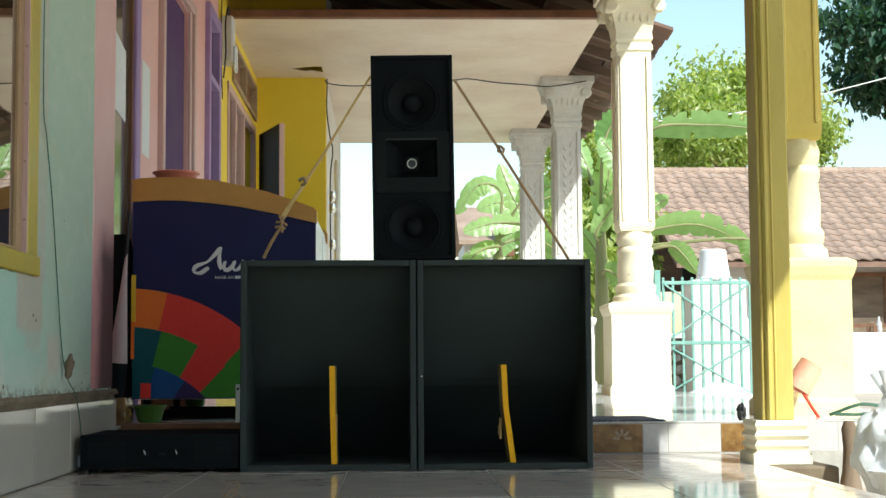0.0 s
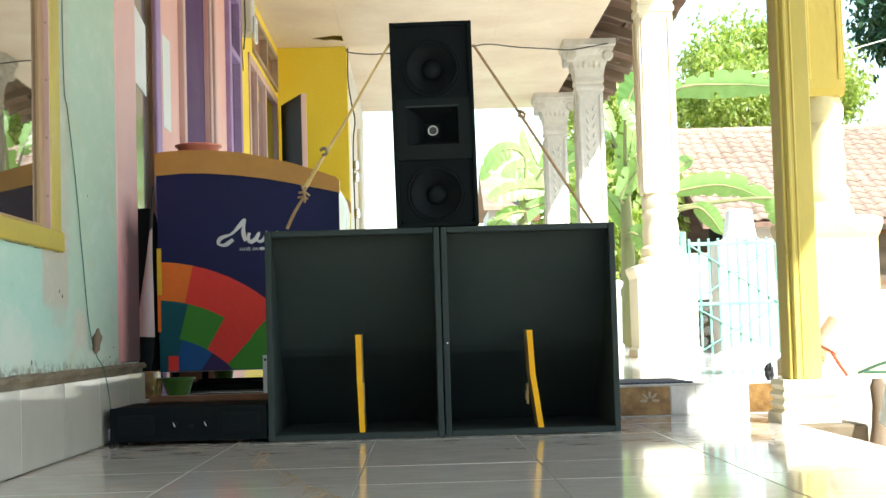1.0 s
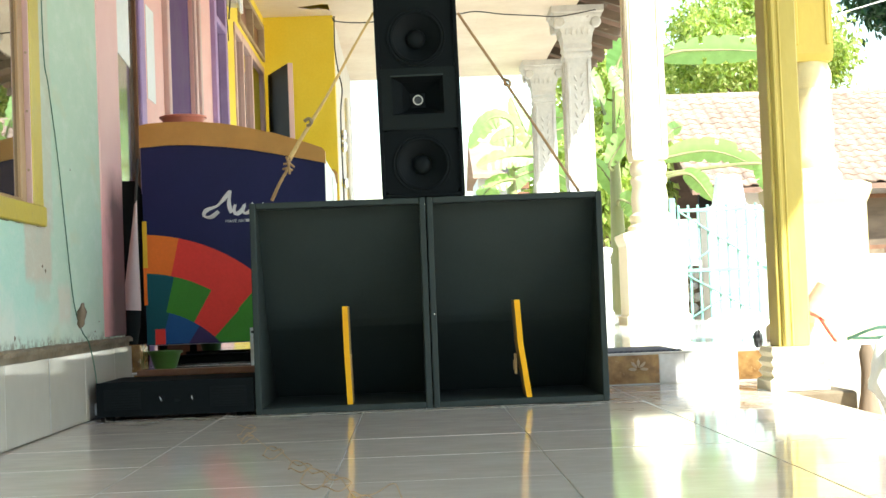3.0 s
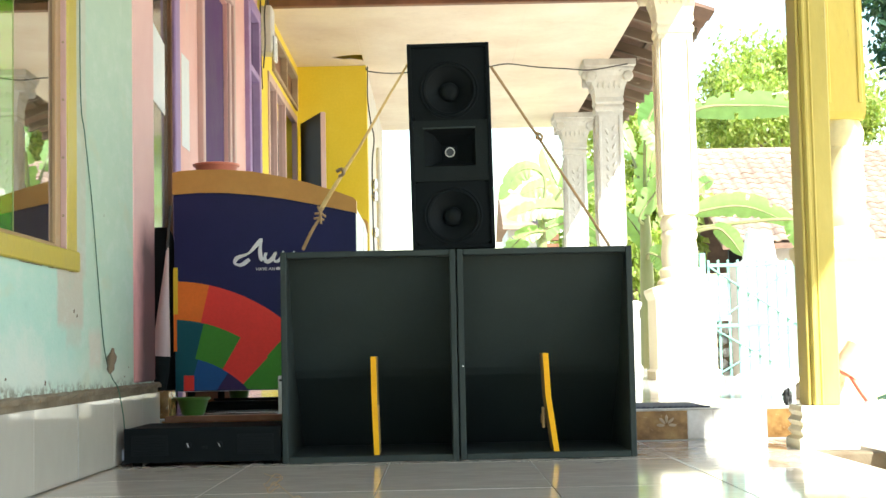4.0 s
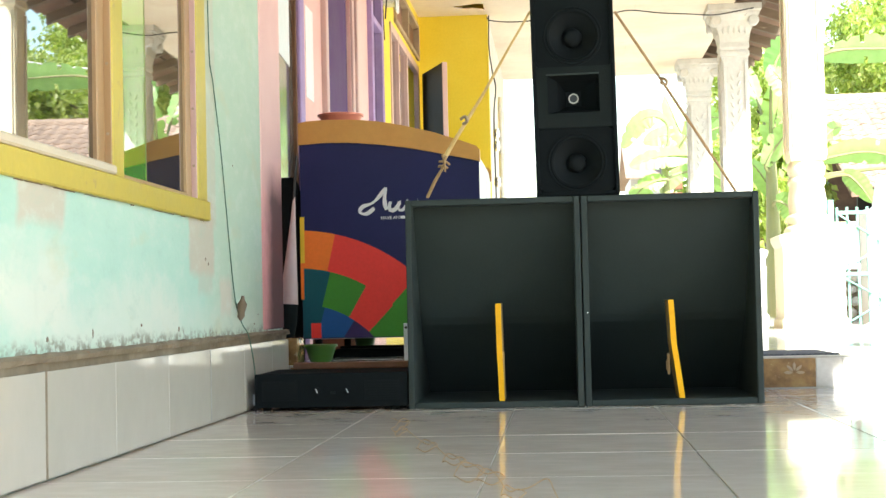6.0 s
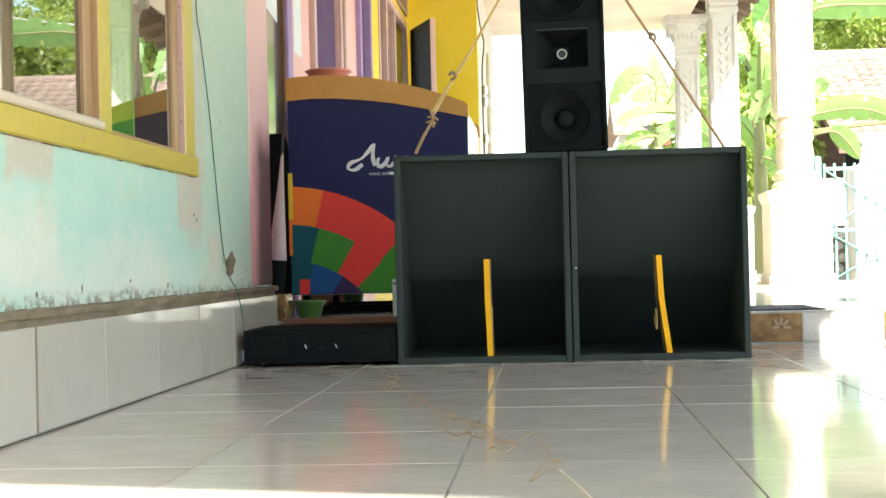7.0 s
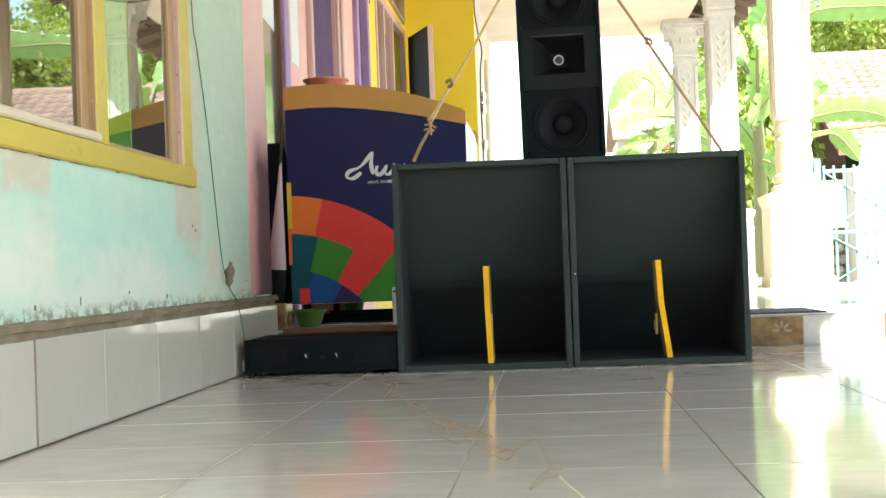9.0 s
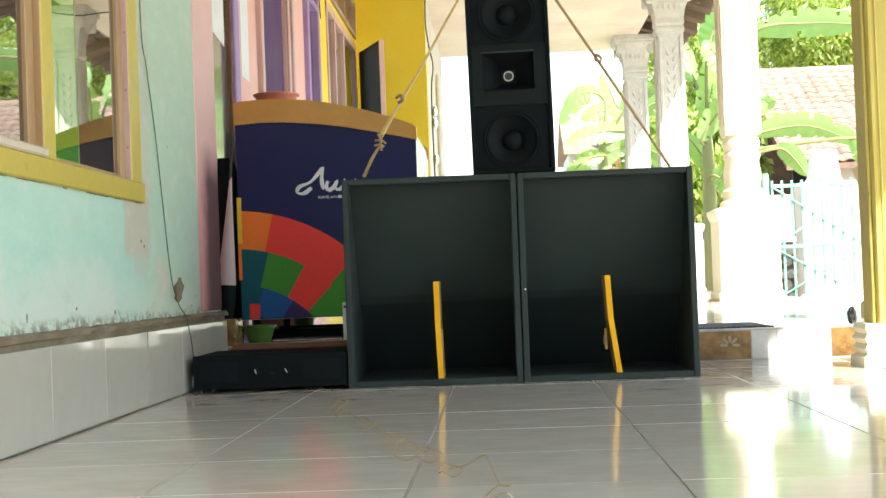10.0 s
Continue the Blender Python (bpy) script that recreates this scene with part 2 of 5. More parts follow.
PINK_WOOD = surface("pinkish_frame_wood", (0.56, 0.36, 0.32), (0.66, 0.46, 0.42), 7, 0.5, 50, 0.2, stretch=(1, 1, 0.2))
PURPLE = surface("purple_door_paint", (0.072, 0.030, 0.110), (0.098, 0.042, 0.14), 4, 0.6, 50, 0.1, spec=0.2)
LILAC = surface("lilac_frame_paint", (0.34, 0.22, 0.42), (0.42, 0.30, 0.52), 5, 0.6, 50, 0.1, spec=0.2)
# near-black: gloom of unlit rooms as colour, also the open shutter's dark
DARK = surface("gloom_and_shutter_black", (0.02, 0.018, 0.016), (0.03, 0.027, 0.022), 3, 0.8, 20, 0.1)
BLACK_BOX = surface("black_textured_cabinet_paint", (0.031, 0.040, 0.037), (0.041, 0.051, 0.048), 3, 0.62, 140, 0.12, spec=0.22, grain=0.1)
BLACK_MATT = surface("matt_black_wood", (0.0105, 0.0135, 0.0135), (0.014, 0.0175, 0.0175), 4, 0.8, 200, 0.3, spec=0.12)
BLACK_DEEP = surface("deep_black_baffle", (0.005, 0.007, 0.008), (0.008, 0.010, 0.011), 4, 0.75, 200, 0.2, spec=0.10)
CONE = surface("black_paper_cone", (0.006, 0.008, 0.009), (0.010, 0.012, 0.013), 8, 0.65, 90, 0.2, spec=0.12)
CHROME = surface("bright_metal", (0.80, 0.80, 0.78), (0.88, 0.88, 0.86), 20, 0.2, 80, 0.05, 1.0)
RING_METAL = surface("dull_pale_metal", (0.50, 0.47, 0.40), (0.62, 0.58, 0.50), 20, 0.45, 80, 0.05, 0.6)
RUST = surface("dull_metal", (0.32, 0.24, 0.16), (0.45, 0.36, 0.26), 20, 0.4, 80, 0.2, 0.8)
YELLOW_EDGE = surface("yellow_painted_edge", (0.86, 0.41, 0.006), (0.93, 0.48, 0.010), 12, 0.5, 80, 0.1, spec=0.2)
PLY = surface("raw_plywood", (0.45, 0.26, 0.10), (0.55, 0.34, 0.15), 15, 0.6, 80, 0.2)
NAVY = surface("navy_printed_panel", (0.017, 0.019, 0.078), (0.022, 0.025, 0.098), 2, 0.5, 90, 0.03, spec=0.2)
CARAMEL = surface("caramel_plastic_rim", (0.54, 0.26, 0.04), (0.62, 0.32, 0.06), 3, 0.4, 50, 0.05)
WHITE_ENAMEL = surface("white_enamel", (0.78, 0.80, 0.82), (0.84, 0.85, 0.86), 3, 0.3, 50, 0.05)
WHITE_PRINT = surface("white_print", (0.80, 0.80, 0.80), (0.86, 0.86, 0.86), 8, 0.5, 80, 0.03)
PRINT = {k: surface(f"{k}_print", c, tuple(v * 1.12 for v in c), 3, 0.5, 90, 0.02, spec=0.2) for k, c in dict(
    red=(0.86, 0.060, 0.045), orange=(0.90, 0.21, 0.03), green=(0.075, 0.28, 0.035), teal=(0.016, 0.10, 0.115), blue=(0.026, 0.10, 0.28),
    violet=(0.050, 0.030, 0.10), yellow=(0.82, 0.56, 0.04)).items()}
TILE = tile_glaze("pale_grey_floor_glaze", (0.74, 0.625, 0.525), (0.83, 0.72, 0.62), 0.035, 0.20)
TILE_HIGH = tile_glaze("white_floor_glaze", (0.72, 0.70, 0.66), (0.78, 0.76, 0.72), 0.06, 0.2)
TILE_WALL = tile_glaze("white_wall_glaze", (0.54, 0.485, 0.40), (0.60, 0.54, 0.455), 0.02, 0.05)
TILE_BROWN = surface("brown_patterned_glaze", (0.15, 0.07, 0.02), (0.42, 0.25, 0.09), 13, 0.2, 60, 0.1, speck=(0.66, 0.50, 0.30))
MAT_RUBBER = surface("faded_blue_black_rubber", (0.035, 0.038, 0.055), (0.07, 0.075, 0.10), 20, 0.7, 90, 0.2)
TILE_GREY = surface("grey_marbled_glaze", (0.48, 0.45, 0.42), (0.62, 0.60, 0.58), 18, 0.2, 60, 0.1, speck=(0.22, 0.20, 0.20))
TILE_PALE = surface("pale_riser_glaze", (0.60, 0.57, 0.52), (0.68, 0.66, 0.62), 6, 0.2, 60, 0.1)
GROUT = surface("floor_grout", (0.56, 0.53, 0.47), (0.26, 0.24, 0.21), 5, 0.9, 70, 0.3)
CEMENT = surface("stained_cement", (0.17, 0.120, 0.070), (0.29, 0.23, 0.155), 9, 0.85, 60, 0.5, speck=(0.26, 0.12, 0.05))
SOIL = surface("pale_dry_soil", (0.42, 0.34, 0.25), (0.52, 0.44, 0.34), 1.2, 0.9, 14, 0.5, speck=(0.28, 0.22, 0.15))
CLAY = surface("clay_roof_tile", (0.30, 0.20, 0.14), (0.50, 0.36, 0.27), 2.2, 0.8, 30, 0.3, speck=(0.17, 0.11, 0.08), piece=0.6)
CLAY_DARK = surface("old_clay_tile", (0.16, 0.09, 0.06), (0.26, 0.16, 0.11), 3, 0.85, 30, 0.3)
ROPE = surface("yellow_brown_strap", (0.58, 0.38, 0.13), (0.70, 0.50, 0.22), 40, 0.7, 300, 0.5)
ROPE_DARK = surface("brown_cord", (0.34, 0.20, 0.09), (0.46, 0.29, 0.14), 40, 0.7, 300, 0.5)
CABLE = surface("dark_cable", (0.02, 0.02, 0.02), (0.05, 0.045, 0.04), 30, 0.5, 100, 0.05)
GREEN_CABLE = surface("green_cable", (0.05, 0.12, 0.07), (0.09, 0.17, 0.11), 30, 0.5, 100, 0.05)
PAPER = surface("white_paper", (0.76, 0.76, 0.74), (0.82, 0.82, 0.80), 6, 0.8, 60, 0.05)
LIME = surface("green_plastic_bowl", (0.05, 0.14, 0.015), (0.08, 0.19, 0.025), 6, 0.35, 60, 0.03)
RED_PLASTIC = surface("red_plastic", (0.66, 0.06, 0.03), (0.74, 0.10, 0.05), 6, 0.35, 60, 0.03)
CORAL = surface("coral_plastic", (0.72, 0.20, 0.12), (0.78, 0.27, 0.18), 6, 0.35, 60, 0.03)
# red plastic lightened to pale coral, imitating glare of full sun
SUNLIT_RED = surface("sunlit_red_plastic", (0.82, 0.36, 0.22), (0.88, 0.50, 0.34), 9, 0.4, 60, 0.03)
FADED_GREEN = surface("faded_green_gate_paint", (0.19, 0.38, 0.32), (0.28, 0.48, 0.41), 8, 0.5, 60, 0.1, speck=(0.40, 0.34, 0.26))
GREY_WALL = surface("whitewashed_wall", (0.66, 0.63, 0.58), (0.74, 0.72, 0.68), 2, 0.8, 30, 0.2, speck=(0.45, 0.40, 0.34))
BAG = surface("white_plastic_bag", (0.72, 0.73, 0.75), (0.80, 0.81, 0.82), 9, 0.35, 40, 0.6)
UMBRELLA = surface("pinkish_white_umbrella_cloth", (0.62, 0.44, 0.40), (0.74, 0.58, 0.54), 8, 0.7, 60, 0.2, stretch=(1, 1, 0.2))
BLUE_PRINT = surface("blue_bag_print", (0.03, 0.06, 0.16), (0.05, 0.10, 0.24), 9, 0.4, 60, 0.05)
BANANA = leafy("banana_leaf", (0.16, 0.29, 0.09), (0.36, 0.50, 0.20), 0.42)
BANANA_STEM = surface("banana_stem", (0.22, 0.24, 0.09), (0.34, 0.30, 0.14), 6, 0.6, 40, 0.2, stretch=(1, 1, 0.1))
FOLIAGE = leafy("tree_foliage", (0.22, 0.31, 0.055), (0.58, 0.60, 0.26), 0.5)
FOLIAGE_DARK = leafy("dark_tree_foliage", (0.022, 0.065, 0.035), (0.05, 0.11, 0.05), 0.25)
BARK = surface("bark", (0.16, 0.11, 0.07), (0.26, 0.19, 0.13), 7, 0.9, 30, 0.5, stretch=(1, 1, 0.2))


def window_glass(name="window_glass", behind=(0.010, 0.012, 0.012)):
    m, nt, p = material(name)
    p.inputs["Base Color"].default_value = (*behind, 1)
    p.inputs["Roughness"].default_value = 0.015
    p.inputs["Specular IOR Level"].default_value = 1.0
    p.inputs["Coat Weight"].default_value = 1.0
    p.inputs["Coat Roughness"].default_value = 0.01
    p.inputs["Coat IOR"].default_value = 1.75
    n = noise_node(nt, 1.6, 2, 0.4)
    bumped(nt, p, n.outputs[0], 0.05, 0.02)
    return m


GLASS = window_glass()
GLASS_BROWN = window_glass("window_glass_brown_curtain", (0.060, 0.045, 0.020))
GLASS_GREEN = window_glass("window_glass_green_curtain", (0.12, 0.34, 0.020))
# upright grey-brown streaks in the colour imitate reflections in the pane
STREAKED_PANE = surface("pane_with_painted_reflections", (0.10, 0.085, 0.07), (0.20, 0.17, 0.14), 3, 0.09, 60, 0.01, stretch=(1, 1, 0.15), spec=0.9)


# ---- mesh helpers ----
def mesh_object(name, bm, mat, smooth=False):
    me = bpy.data.meshes.new(name)
    bmesh.ops.recalc_face_normals(bm, faces=bm.faces)
    bm.to_mesh(me)
    bm.free()
    for m in mat if isinstance(mat, (list, tuple)) else (mat,):
        me.materials.append(m)
    if smooth:
        for p in me.polygons:
            p.use_smooth = True
        me.set_sharp_from_angle(angle=radians(40))
    return new(name, me)


def part(name, bm, mat, parent, label="", smooth=False):
    ob = mesh_object(name, bm, mat, smooth)
    ob.parent = parent
    return tagged(ob, label)


def thing(name, label, category, at=(0, 0, 0), group="", kind="", turn=0):
    ob = new(name)
    ob.empty_display_size = 0.05
    ob.matrix_world = pose(*at, 0, 0, turn)
    return tagged(ob, label, category, group, kind)


def setting(name, bm, mat, label, category, smooth=False):
    return tagged(mesh_object(name, bm, mat, smooth), label, category, "", "structure")


def box(x0, x1, y0, y1, z0, z1, bevel=0.0, bm=None, seg=1):
    bm = bm or bmesh.new()
    made = bmesh.ops.create_cube(bm, size=1.0, matrix=Matrix.Translation(((x0 + x1) / 2, (y0 + y1) / 2, (z0 + z1) / 2)) @ Matrix.Diagonal((abs(x1 - x0), abs(y1 - y0), abs(z1 - z0), 1)))
    if bevel:
        edges = list({e for v in made["verts"] for e in v.link_edges})
        bmesh.ops.bevel(bm, geom=edges, offset=bevel, segments=seg, affect="EDGES", clamp_overlap=True)
    return bm


def moved(bm, m, verts=None):
    bmesh.ops.transform(bm, matrix=m, verts=verts or bm.verts)
    return bm


def prism(points, depth, axis="y", at=0.0, bm=None):
    """A flat outline given in two axes, thickened along the third."""
    bm = bm or bmesh.new()
    order = {"y": lambda a, b, d: (a, d, b), "x": lambda a, b, d: (d, a, b), "z": lambda a, b, d: (a, b, d)}[axis]
    lo = [bm.verts.new(order(a, b, at)) for a, b in points]
    hi = [bm.verts.new(order(a, b, at + depth)) for a, b in points]
    bm.faces.new(lo)
    bm.faces.new(hi[::-1])
    n = len(points)
    for i in range(n):
        bm.faces.new((lo[i], lo[(i + 1) % n], hi[(i + 1) % n], hi[i]))
    return bm


def lathe(profile, seg=32, bm=None, m=None, square=False, closed=True):
    """Rings of (radius, height), turned about z; square gives four-sided rings of that half width; closed caps both ends."""
    bm = bm or bmesh.new()
    seg = 4 if square else seg
    rings = []
    for r, z in profile:
        f = math.sqrt(2) if square else 1.0
        off = math.pi / 4 if square else 0.0
        rings.append([bm.verts.new((r * f * math.cos(off + 2 * math.pi * i / seg), r * f * math.sin(off + 2 * math.pi * i / seg), z)) for i in range(seg)])
    for a, b in zip(rings, rings[1:]):
        for i in range(seg):
            bm.faces.new((a[i], a[(i + 1) % seg], b[(i + 1) % seg], b[i]))
    if closed:
        bm.faces.new(rings[0][::-1])
        bm.faces.new(rings[-1])
    if m is not None:
        moved(bm, m, [v for ring in rings for v in ring])
    return bm


def tube(points, radius, seg=8, bm=None, flat=1.0):
    """A round or flattened run through points; radius may be one number or one for each point."""
    bm = bm or bmesh.new()
    pts = [Vector(p) for p in points]
    rad = radius if isinstance(radius, (list, tuple)) else [radius] * len(pts)
    rings = []
    for i, p in enumerate(pts):
        d = (pts[min(i + 1, len(pts) - 1)] - pts[max(i - 1, 0)]).normalized()
        side = d.cross(Vector((0, 1, 0.01))).normalized()
        up = side.cross(d).normalized()
        rings.append([bm.verts.new(p + rad[i] * (side * math.cos(2 * math.pi * k / seg) + up * flat * math.sin(2 * math.pi * k / seg))) for k in range(seg)])
    for a, b in zip(rings, rings[1:]):
        for k in range(seg):
            bm.faces.new((a[k], a[(k + 1) % seg], b[(k + 1) % seg], b[k]))
    bm.faces.new(rings[0][::-1])
    bm.faces.new(rings[-1])
    return bm


def smooth_line(points, steps=6):
    """A Catmull-Rom run through the points."""
    p = [Vector(q) for q in points]
    p = [2 * p[0] - p[1], *p, 2 * p[-1] - p[-2]]
    out = []
    for i in range(1, len(p) - 2):
        for s in range(steps):
            t = s / steps
            out.append(0.5 * (2 * p[i] + (p[i + 1] - p[i - 1]) * t + (2 * p[i - 1] - 5 * p[i] + 4 * p[i + 1] - p[i + 2]) * t * t + (3 * p[i] - p[i - 1] - 3 * p[i + 1] + p[i + 2]) * t ** 3))
    return [*out, p[-2]]


FLOOR, HIGH = 0.0, 0.107      # the two floor levels
STEP = 4.90                   # where the porch steps up
WALL, BACK = -0.943, -1.12    # inner face of the near wall, and of the wall further on
CEILING = 2.68


# ---- setting ----
setting("ground", moved(box(-120, 120, -60, 300, -0.5, -0.12), Matrix()), SOIL, "pale dry earth yard in bright sun", "ground")


def wall_with_openings(x0, x1, y0, y1, z0, z1, holes):
    """A wall along y, with openings (y0, y1, z0, z1) through it, in rising order of y."""
    bm, y = bmesh.new(), y0
    for a, b, c, d in holes:
        box(x0, x1, y, a, z0, z1, bm=bm)
        if c > z0:
            box(x0, x1, a, b, z0, c, bm=bm)
        box(x0, x1, a, b, d, z1, bm=bm)
        y = b
    box(x0, x1, y, y1, z0, z1, bm=bm)
    return bm


WIN = (1.30, 3.82, 0.54, 1.80)
setting("wall_near", wall_with_openings(WALL - 0.2, WALL, -1.6, 4.86, -0.06, 3.6, [WIN]), TEAL, "turquoise plaster wall, faded and peeling above white tiles", "wall")
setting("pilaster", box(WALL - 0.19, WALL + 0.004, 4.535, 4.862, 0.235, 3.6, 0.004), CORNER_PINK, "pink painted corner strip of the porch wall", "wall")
GLASS_OPEN, DOOR_OPEN, PANE_OPEN = (5.30, 6.17, 0.45, 2.20), (6.98, 7.86, HIGH, 2.24), (8.62, 9.12, 0.9, 2.45)
setting("wall_pink", wall_with_openings(BACK - 0.15, BACK, 4.86, 9.22, -0.06, 3.6, [GLASS_OPEN, DOOR_OPEN, PANE_OPEN]), PINK, "pink painted house wall with a door and narrow windows", "wall")
BIG_OPEN, VENT_OPEN = (9.75, 11.72, 0.95, 2.24), (10.02, 11.72, 2.29, 2.58)
yw = wall_with_openings(BACK - 0.15, BACK, 9.22, 11.85, -0.06, 2.265, [BIG_OPEN])
for a, b, c, d in ((9.22, 10.02, 2.265, 3.6), (11.72, 11.85, 2.265, 3.6), (10.02, 11.72, 2.58, 3.6), (10.02, 11.72, 2.265, 2.29)):
    box(BACK - 0.15, BACK, a, b, c, d, bm=yw)
setting("wall_yellow", yw, YELLOW_WALL, "bright yellow house wall with a wooden window", "wall")
setting("wall_far", box(BACK - 0.15, -0.55, 11.85, 12.0, -0.06, 3.6), YELLOW_WALL, "bright yellow end wall of the porch", "wall")
setting("wall_passage", box(-0.70, -0.553, 12.0, 15.4, -0.06, 3.6), GREY_WALL, "pale wall of the house beyond the yellow corner", "wall")
# inner wall and floor coloured near-black to stand for unlit rooms
setting("interior_back", box(-3.4, -3.3, -1.6, 11.9, -0.06, 3.6), DARK, "inner wall behind the windows, room gloom put into its near-black colour", "wall")
setting("interior_floor", box(-3.3, BACK - 0.15, -1.6, 11.9, -0.06, 0.08), DARK, "floor inside the house, room gloom put into its near-black colour", "floor")

floor = setting("floor", box(WALL, 1.105, -1.6, STEP - 0.012, -0.2, FLOOR - 0.0035), GROUT, "glossy pale tiled porch floor with light and dark joints", "floor")
high = setting("floor_high", box(BACK, 1.98, STEP - 0.004, 15.4, -0.2, HIGH - 0.0035), GROUT, "raised white tiled porch floor, reflecting the daylight", "floor")

# window in the near wall
win = thing("window_1", "yellow painted wooden window with dark reflecting panes", "window", kind="structure")
F0, F1, GX = WALL - 0.10, WALL + 0.004, WALL - 0.015
part("sill", box(F0, WALL + 0.012, WIN[0], WIN[1], 0.54, 0.592, 0.003), YELLOW_FRAME, win)
part("head", box(F0, F1, WIN[0], WIN[1], 1.745, 1.80, 0.003), YELLOW_FRAME, win)
for y0, y1 in ((3.722, 3.82), (3.00, 3.078), (2.12, 2.205), (1.30, 1.40)):
    part("post", box(F0, F1, y0, y1, 0.592, 1.745, 0.003), YELLOW_FRAME, win)
for y0, y1, green in ((3.078, 3.722, (3.091, 3.315)), (2.205, 3.00, None), (1.40, 2.12, None)):
    stiles = box(GX - 0.03, GX + 0.003, y1 - 0.055, y1 - 0.006, 0.593, 1.744, 0.002)
    box(GX - 0.03, GX + 0.003, y0 + 0.001, y0 + 0.012, 0.593, 1.744, 0.002, stiles)
    box(GX - 0.03, GX + 0.003, y0 + 0.012, y1 - 0.055, 0.593, 0.606, 0.002, stiles)
    cas = part("casement", stiles, TAN_WOOD, win, "worn tan casement wood")
    part("stop", box(GX - 0.02, WALL + 0.002, y1 - 0.0055, y1 - 0.001, 0.593, 1.744, 0.001), PINK_WOOD if green else TAN_WOOD, cas, "wooden stop with screw heads")
    for k in range(6):
        part("screw", moved(lathe([(0.0035, 0), (0.0035, 0.001), (0.002, 0.0014)], 8), pose(WALL - 0.006, y1 - 0.0056, 0.68 + 0.15 * k, 90, 0, 0)), RUST, cas)
    if green:
        slant = pose(GX, green[0], 0, 0, 0, 0.53)
        part("pane", moved(box(-0.006, 0, 0, green[1] - green[0], 0.605, 1.744), slant), GLASS_GREEN, cas, "reflecting glass before a green curtain")
        part("pane", moved(box(-0.006, 0, green[1] - green[0] + 0.001, y1 - 0.050 - green[0], 0.605, 1.744), slant), GLASS_BROWN, cas, "reflecting glass before a brown curtain")
        part("curtain_hem", moved(box(0, 0.0008, green[1] - green[0] - 0.002, green[1] - green[0] + 0.003, 0.607, 1.744), slant), BANANA_STEM, cas, "thin dark joint line")
    else:
        part("pane", moved(box(-0.006, 0, 0.011, y1 - y0 - 0.050, 0.605, 1.744), pose(GX, y0, 0, 0, 0, 0.53)), GLASS, cas, "dark reflecting glass")
part("bead", box(GX, WALL + 0.016, 1.41, 2.99, 0.5925, 0.612, 0.004), CREAM_WOOD, win, "pale worn wooden bead")

gap = thing("paint_crack", "dark broken crack in the plaster under the window sill", "crack", (WALL, 0, 0))
yy = 1.4
while yy < 3.80:
    ln = random.uniform(0.02, 0.09)
    part("crack", box(0.0002, 0.0012, yy, min(yy + ln, 3.818), 0.5386 - random.uniform(0, 0.0016), 0.5395), BARK, gap)
    yy += ln + random.choice((0.002, 0.01, 0.06, 0.15))
for zz in (0.60, 0.66, 0.75, 0.80, 0.92, 1.0, 1.12):
    part("crack", box(0.0002, 0.0012, 3.8205, 3.8225 + random.uniform(0, 0.004), zz, zz + random.uniform(0.02, 0.07)), BARK, gap)
chip_group = "chips in the paint"
for yy, zz, w, h in ((3.80, 0.438, 0.010, 0.012), (3.83, 0.425, 0.012, 0.014), (4.14, 0.72, 0.006, 0.010), (4.40, 0.256, 0.016, 0.008), (4.46, 0.285, 0.008, 0.006), (2.60, 0.255, 0.012, 0.02), (2.86, 0.262, 0.008, 0.028), (3.20, 0.272, 0.012, 0.012), (3.52, 0.258, 0.014, 0.02)):
    ch = thing("paint_chip", "small dark chip in the turquoise paint", "paint chip", (WALL, yy, zz), chip_group)
    part("scar", prism([(0.6 * w * math.cos(q) * random.uniform(0.3, 1), 0.45 * h * math.sin(q) * random.uniform(0.4, 1)) for q in (0, 0.9, 1.8, 2.7, 3.6, 4.5, 5.4)], 0.001, "x", 0.0002), BARK, ch)

# tall narrow window of the pink wall, door and further openings
tall = thing("window_2", "tall narrow dark pane in a lilac frame beside the door", "window", kind="structure")
part("pane", box(BACK - 0.018, BACK - 0.012, 5.33, 6.155, 0.48, 2.17), STREAKED_PANE, tall)
part("frame", box(BACK - 0.02, BACK + 0.006, 6.155, 6.17, 0.45, 2.2, 0.003, box(BACK - 0.02, BACK + 0.006, 5.30, 5.33, 0.45, 2.2, 0.003, box(BACK - 0.02, BACK + 0.005, 5.33, 6.155, 0.45, 0.48, 0, box(BACK - 0.02, BACK + 0.005, 5.33, 6.155, 2.17, 2.2)))), BROWN_WOOD, tall)
for k, w in enumerate((0.07, 0.05, 0.045)):
    part("moulding", box(BACK + 0.001, BACK + 0.020 - 0.005 * k, 6.173 + 0.062 * k, 6.173 + 0.062 * k + w, HIGH, 2.5, 0.005), LILAC, tall, "lilac painted moulding")
door = thing("door_1", "purple door set deep in a pinkish wooden frame", "door", kind="structure")
part("leaf", box(BACK - 0.06, BACK - 0.022, 6.98, 7.86, HIGH + 0.01, 2.232, 0.003), PURPLE, door)
for a, b in ((7.12, 7.80),):
    for c, d in ((0.25, 0.95), (1.05, 2.10)):
        part("panel", box(BACK - 0.023, BACK - 0.016, a, b, c, d, 0.006), PURPLE, door)
for y, mat in ((6.86, PINK_WOOD), (6.93, TAN_WOOD), (7.865, PINK_WOOD), (7.93, PINK_WOOD)):
    part("jamb", box(BACK - 0.06, BACK + (0.03 if y in (6.86, 7.93) else 0.015), y, y + 0.055, HIGH, 2.30, 0.005), mat, door)
part("lintel", box(BACK - 0.06, BACK + 0.03, 6.92, 7.93, 2.245, 2.30, 0.005), PINK_WOOD, door)
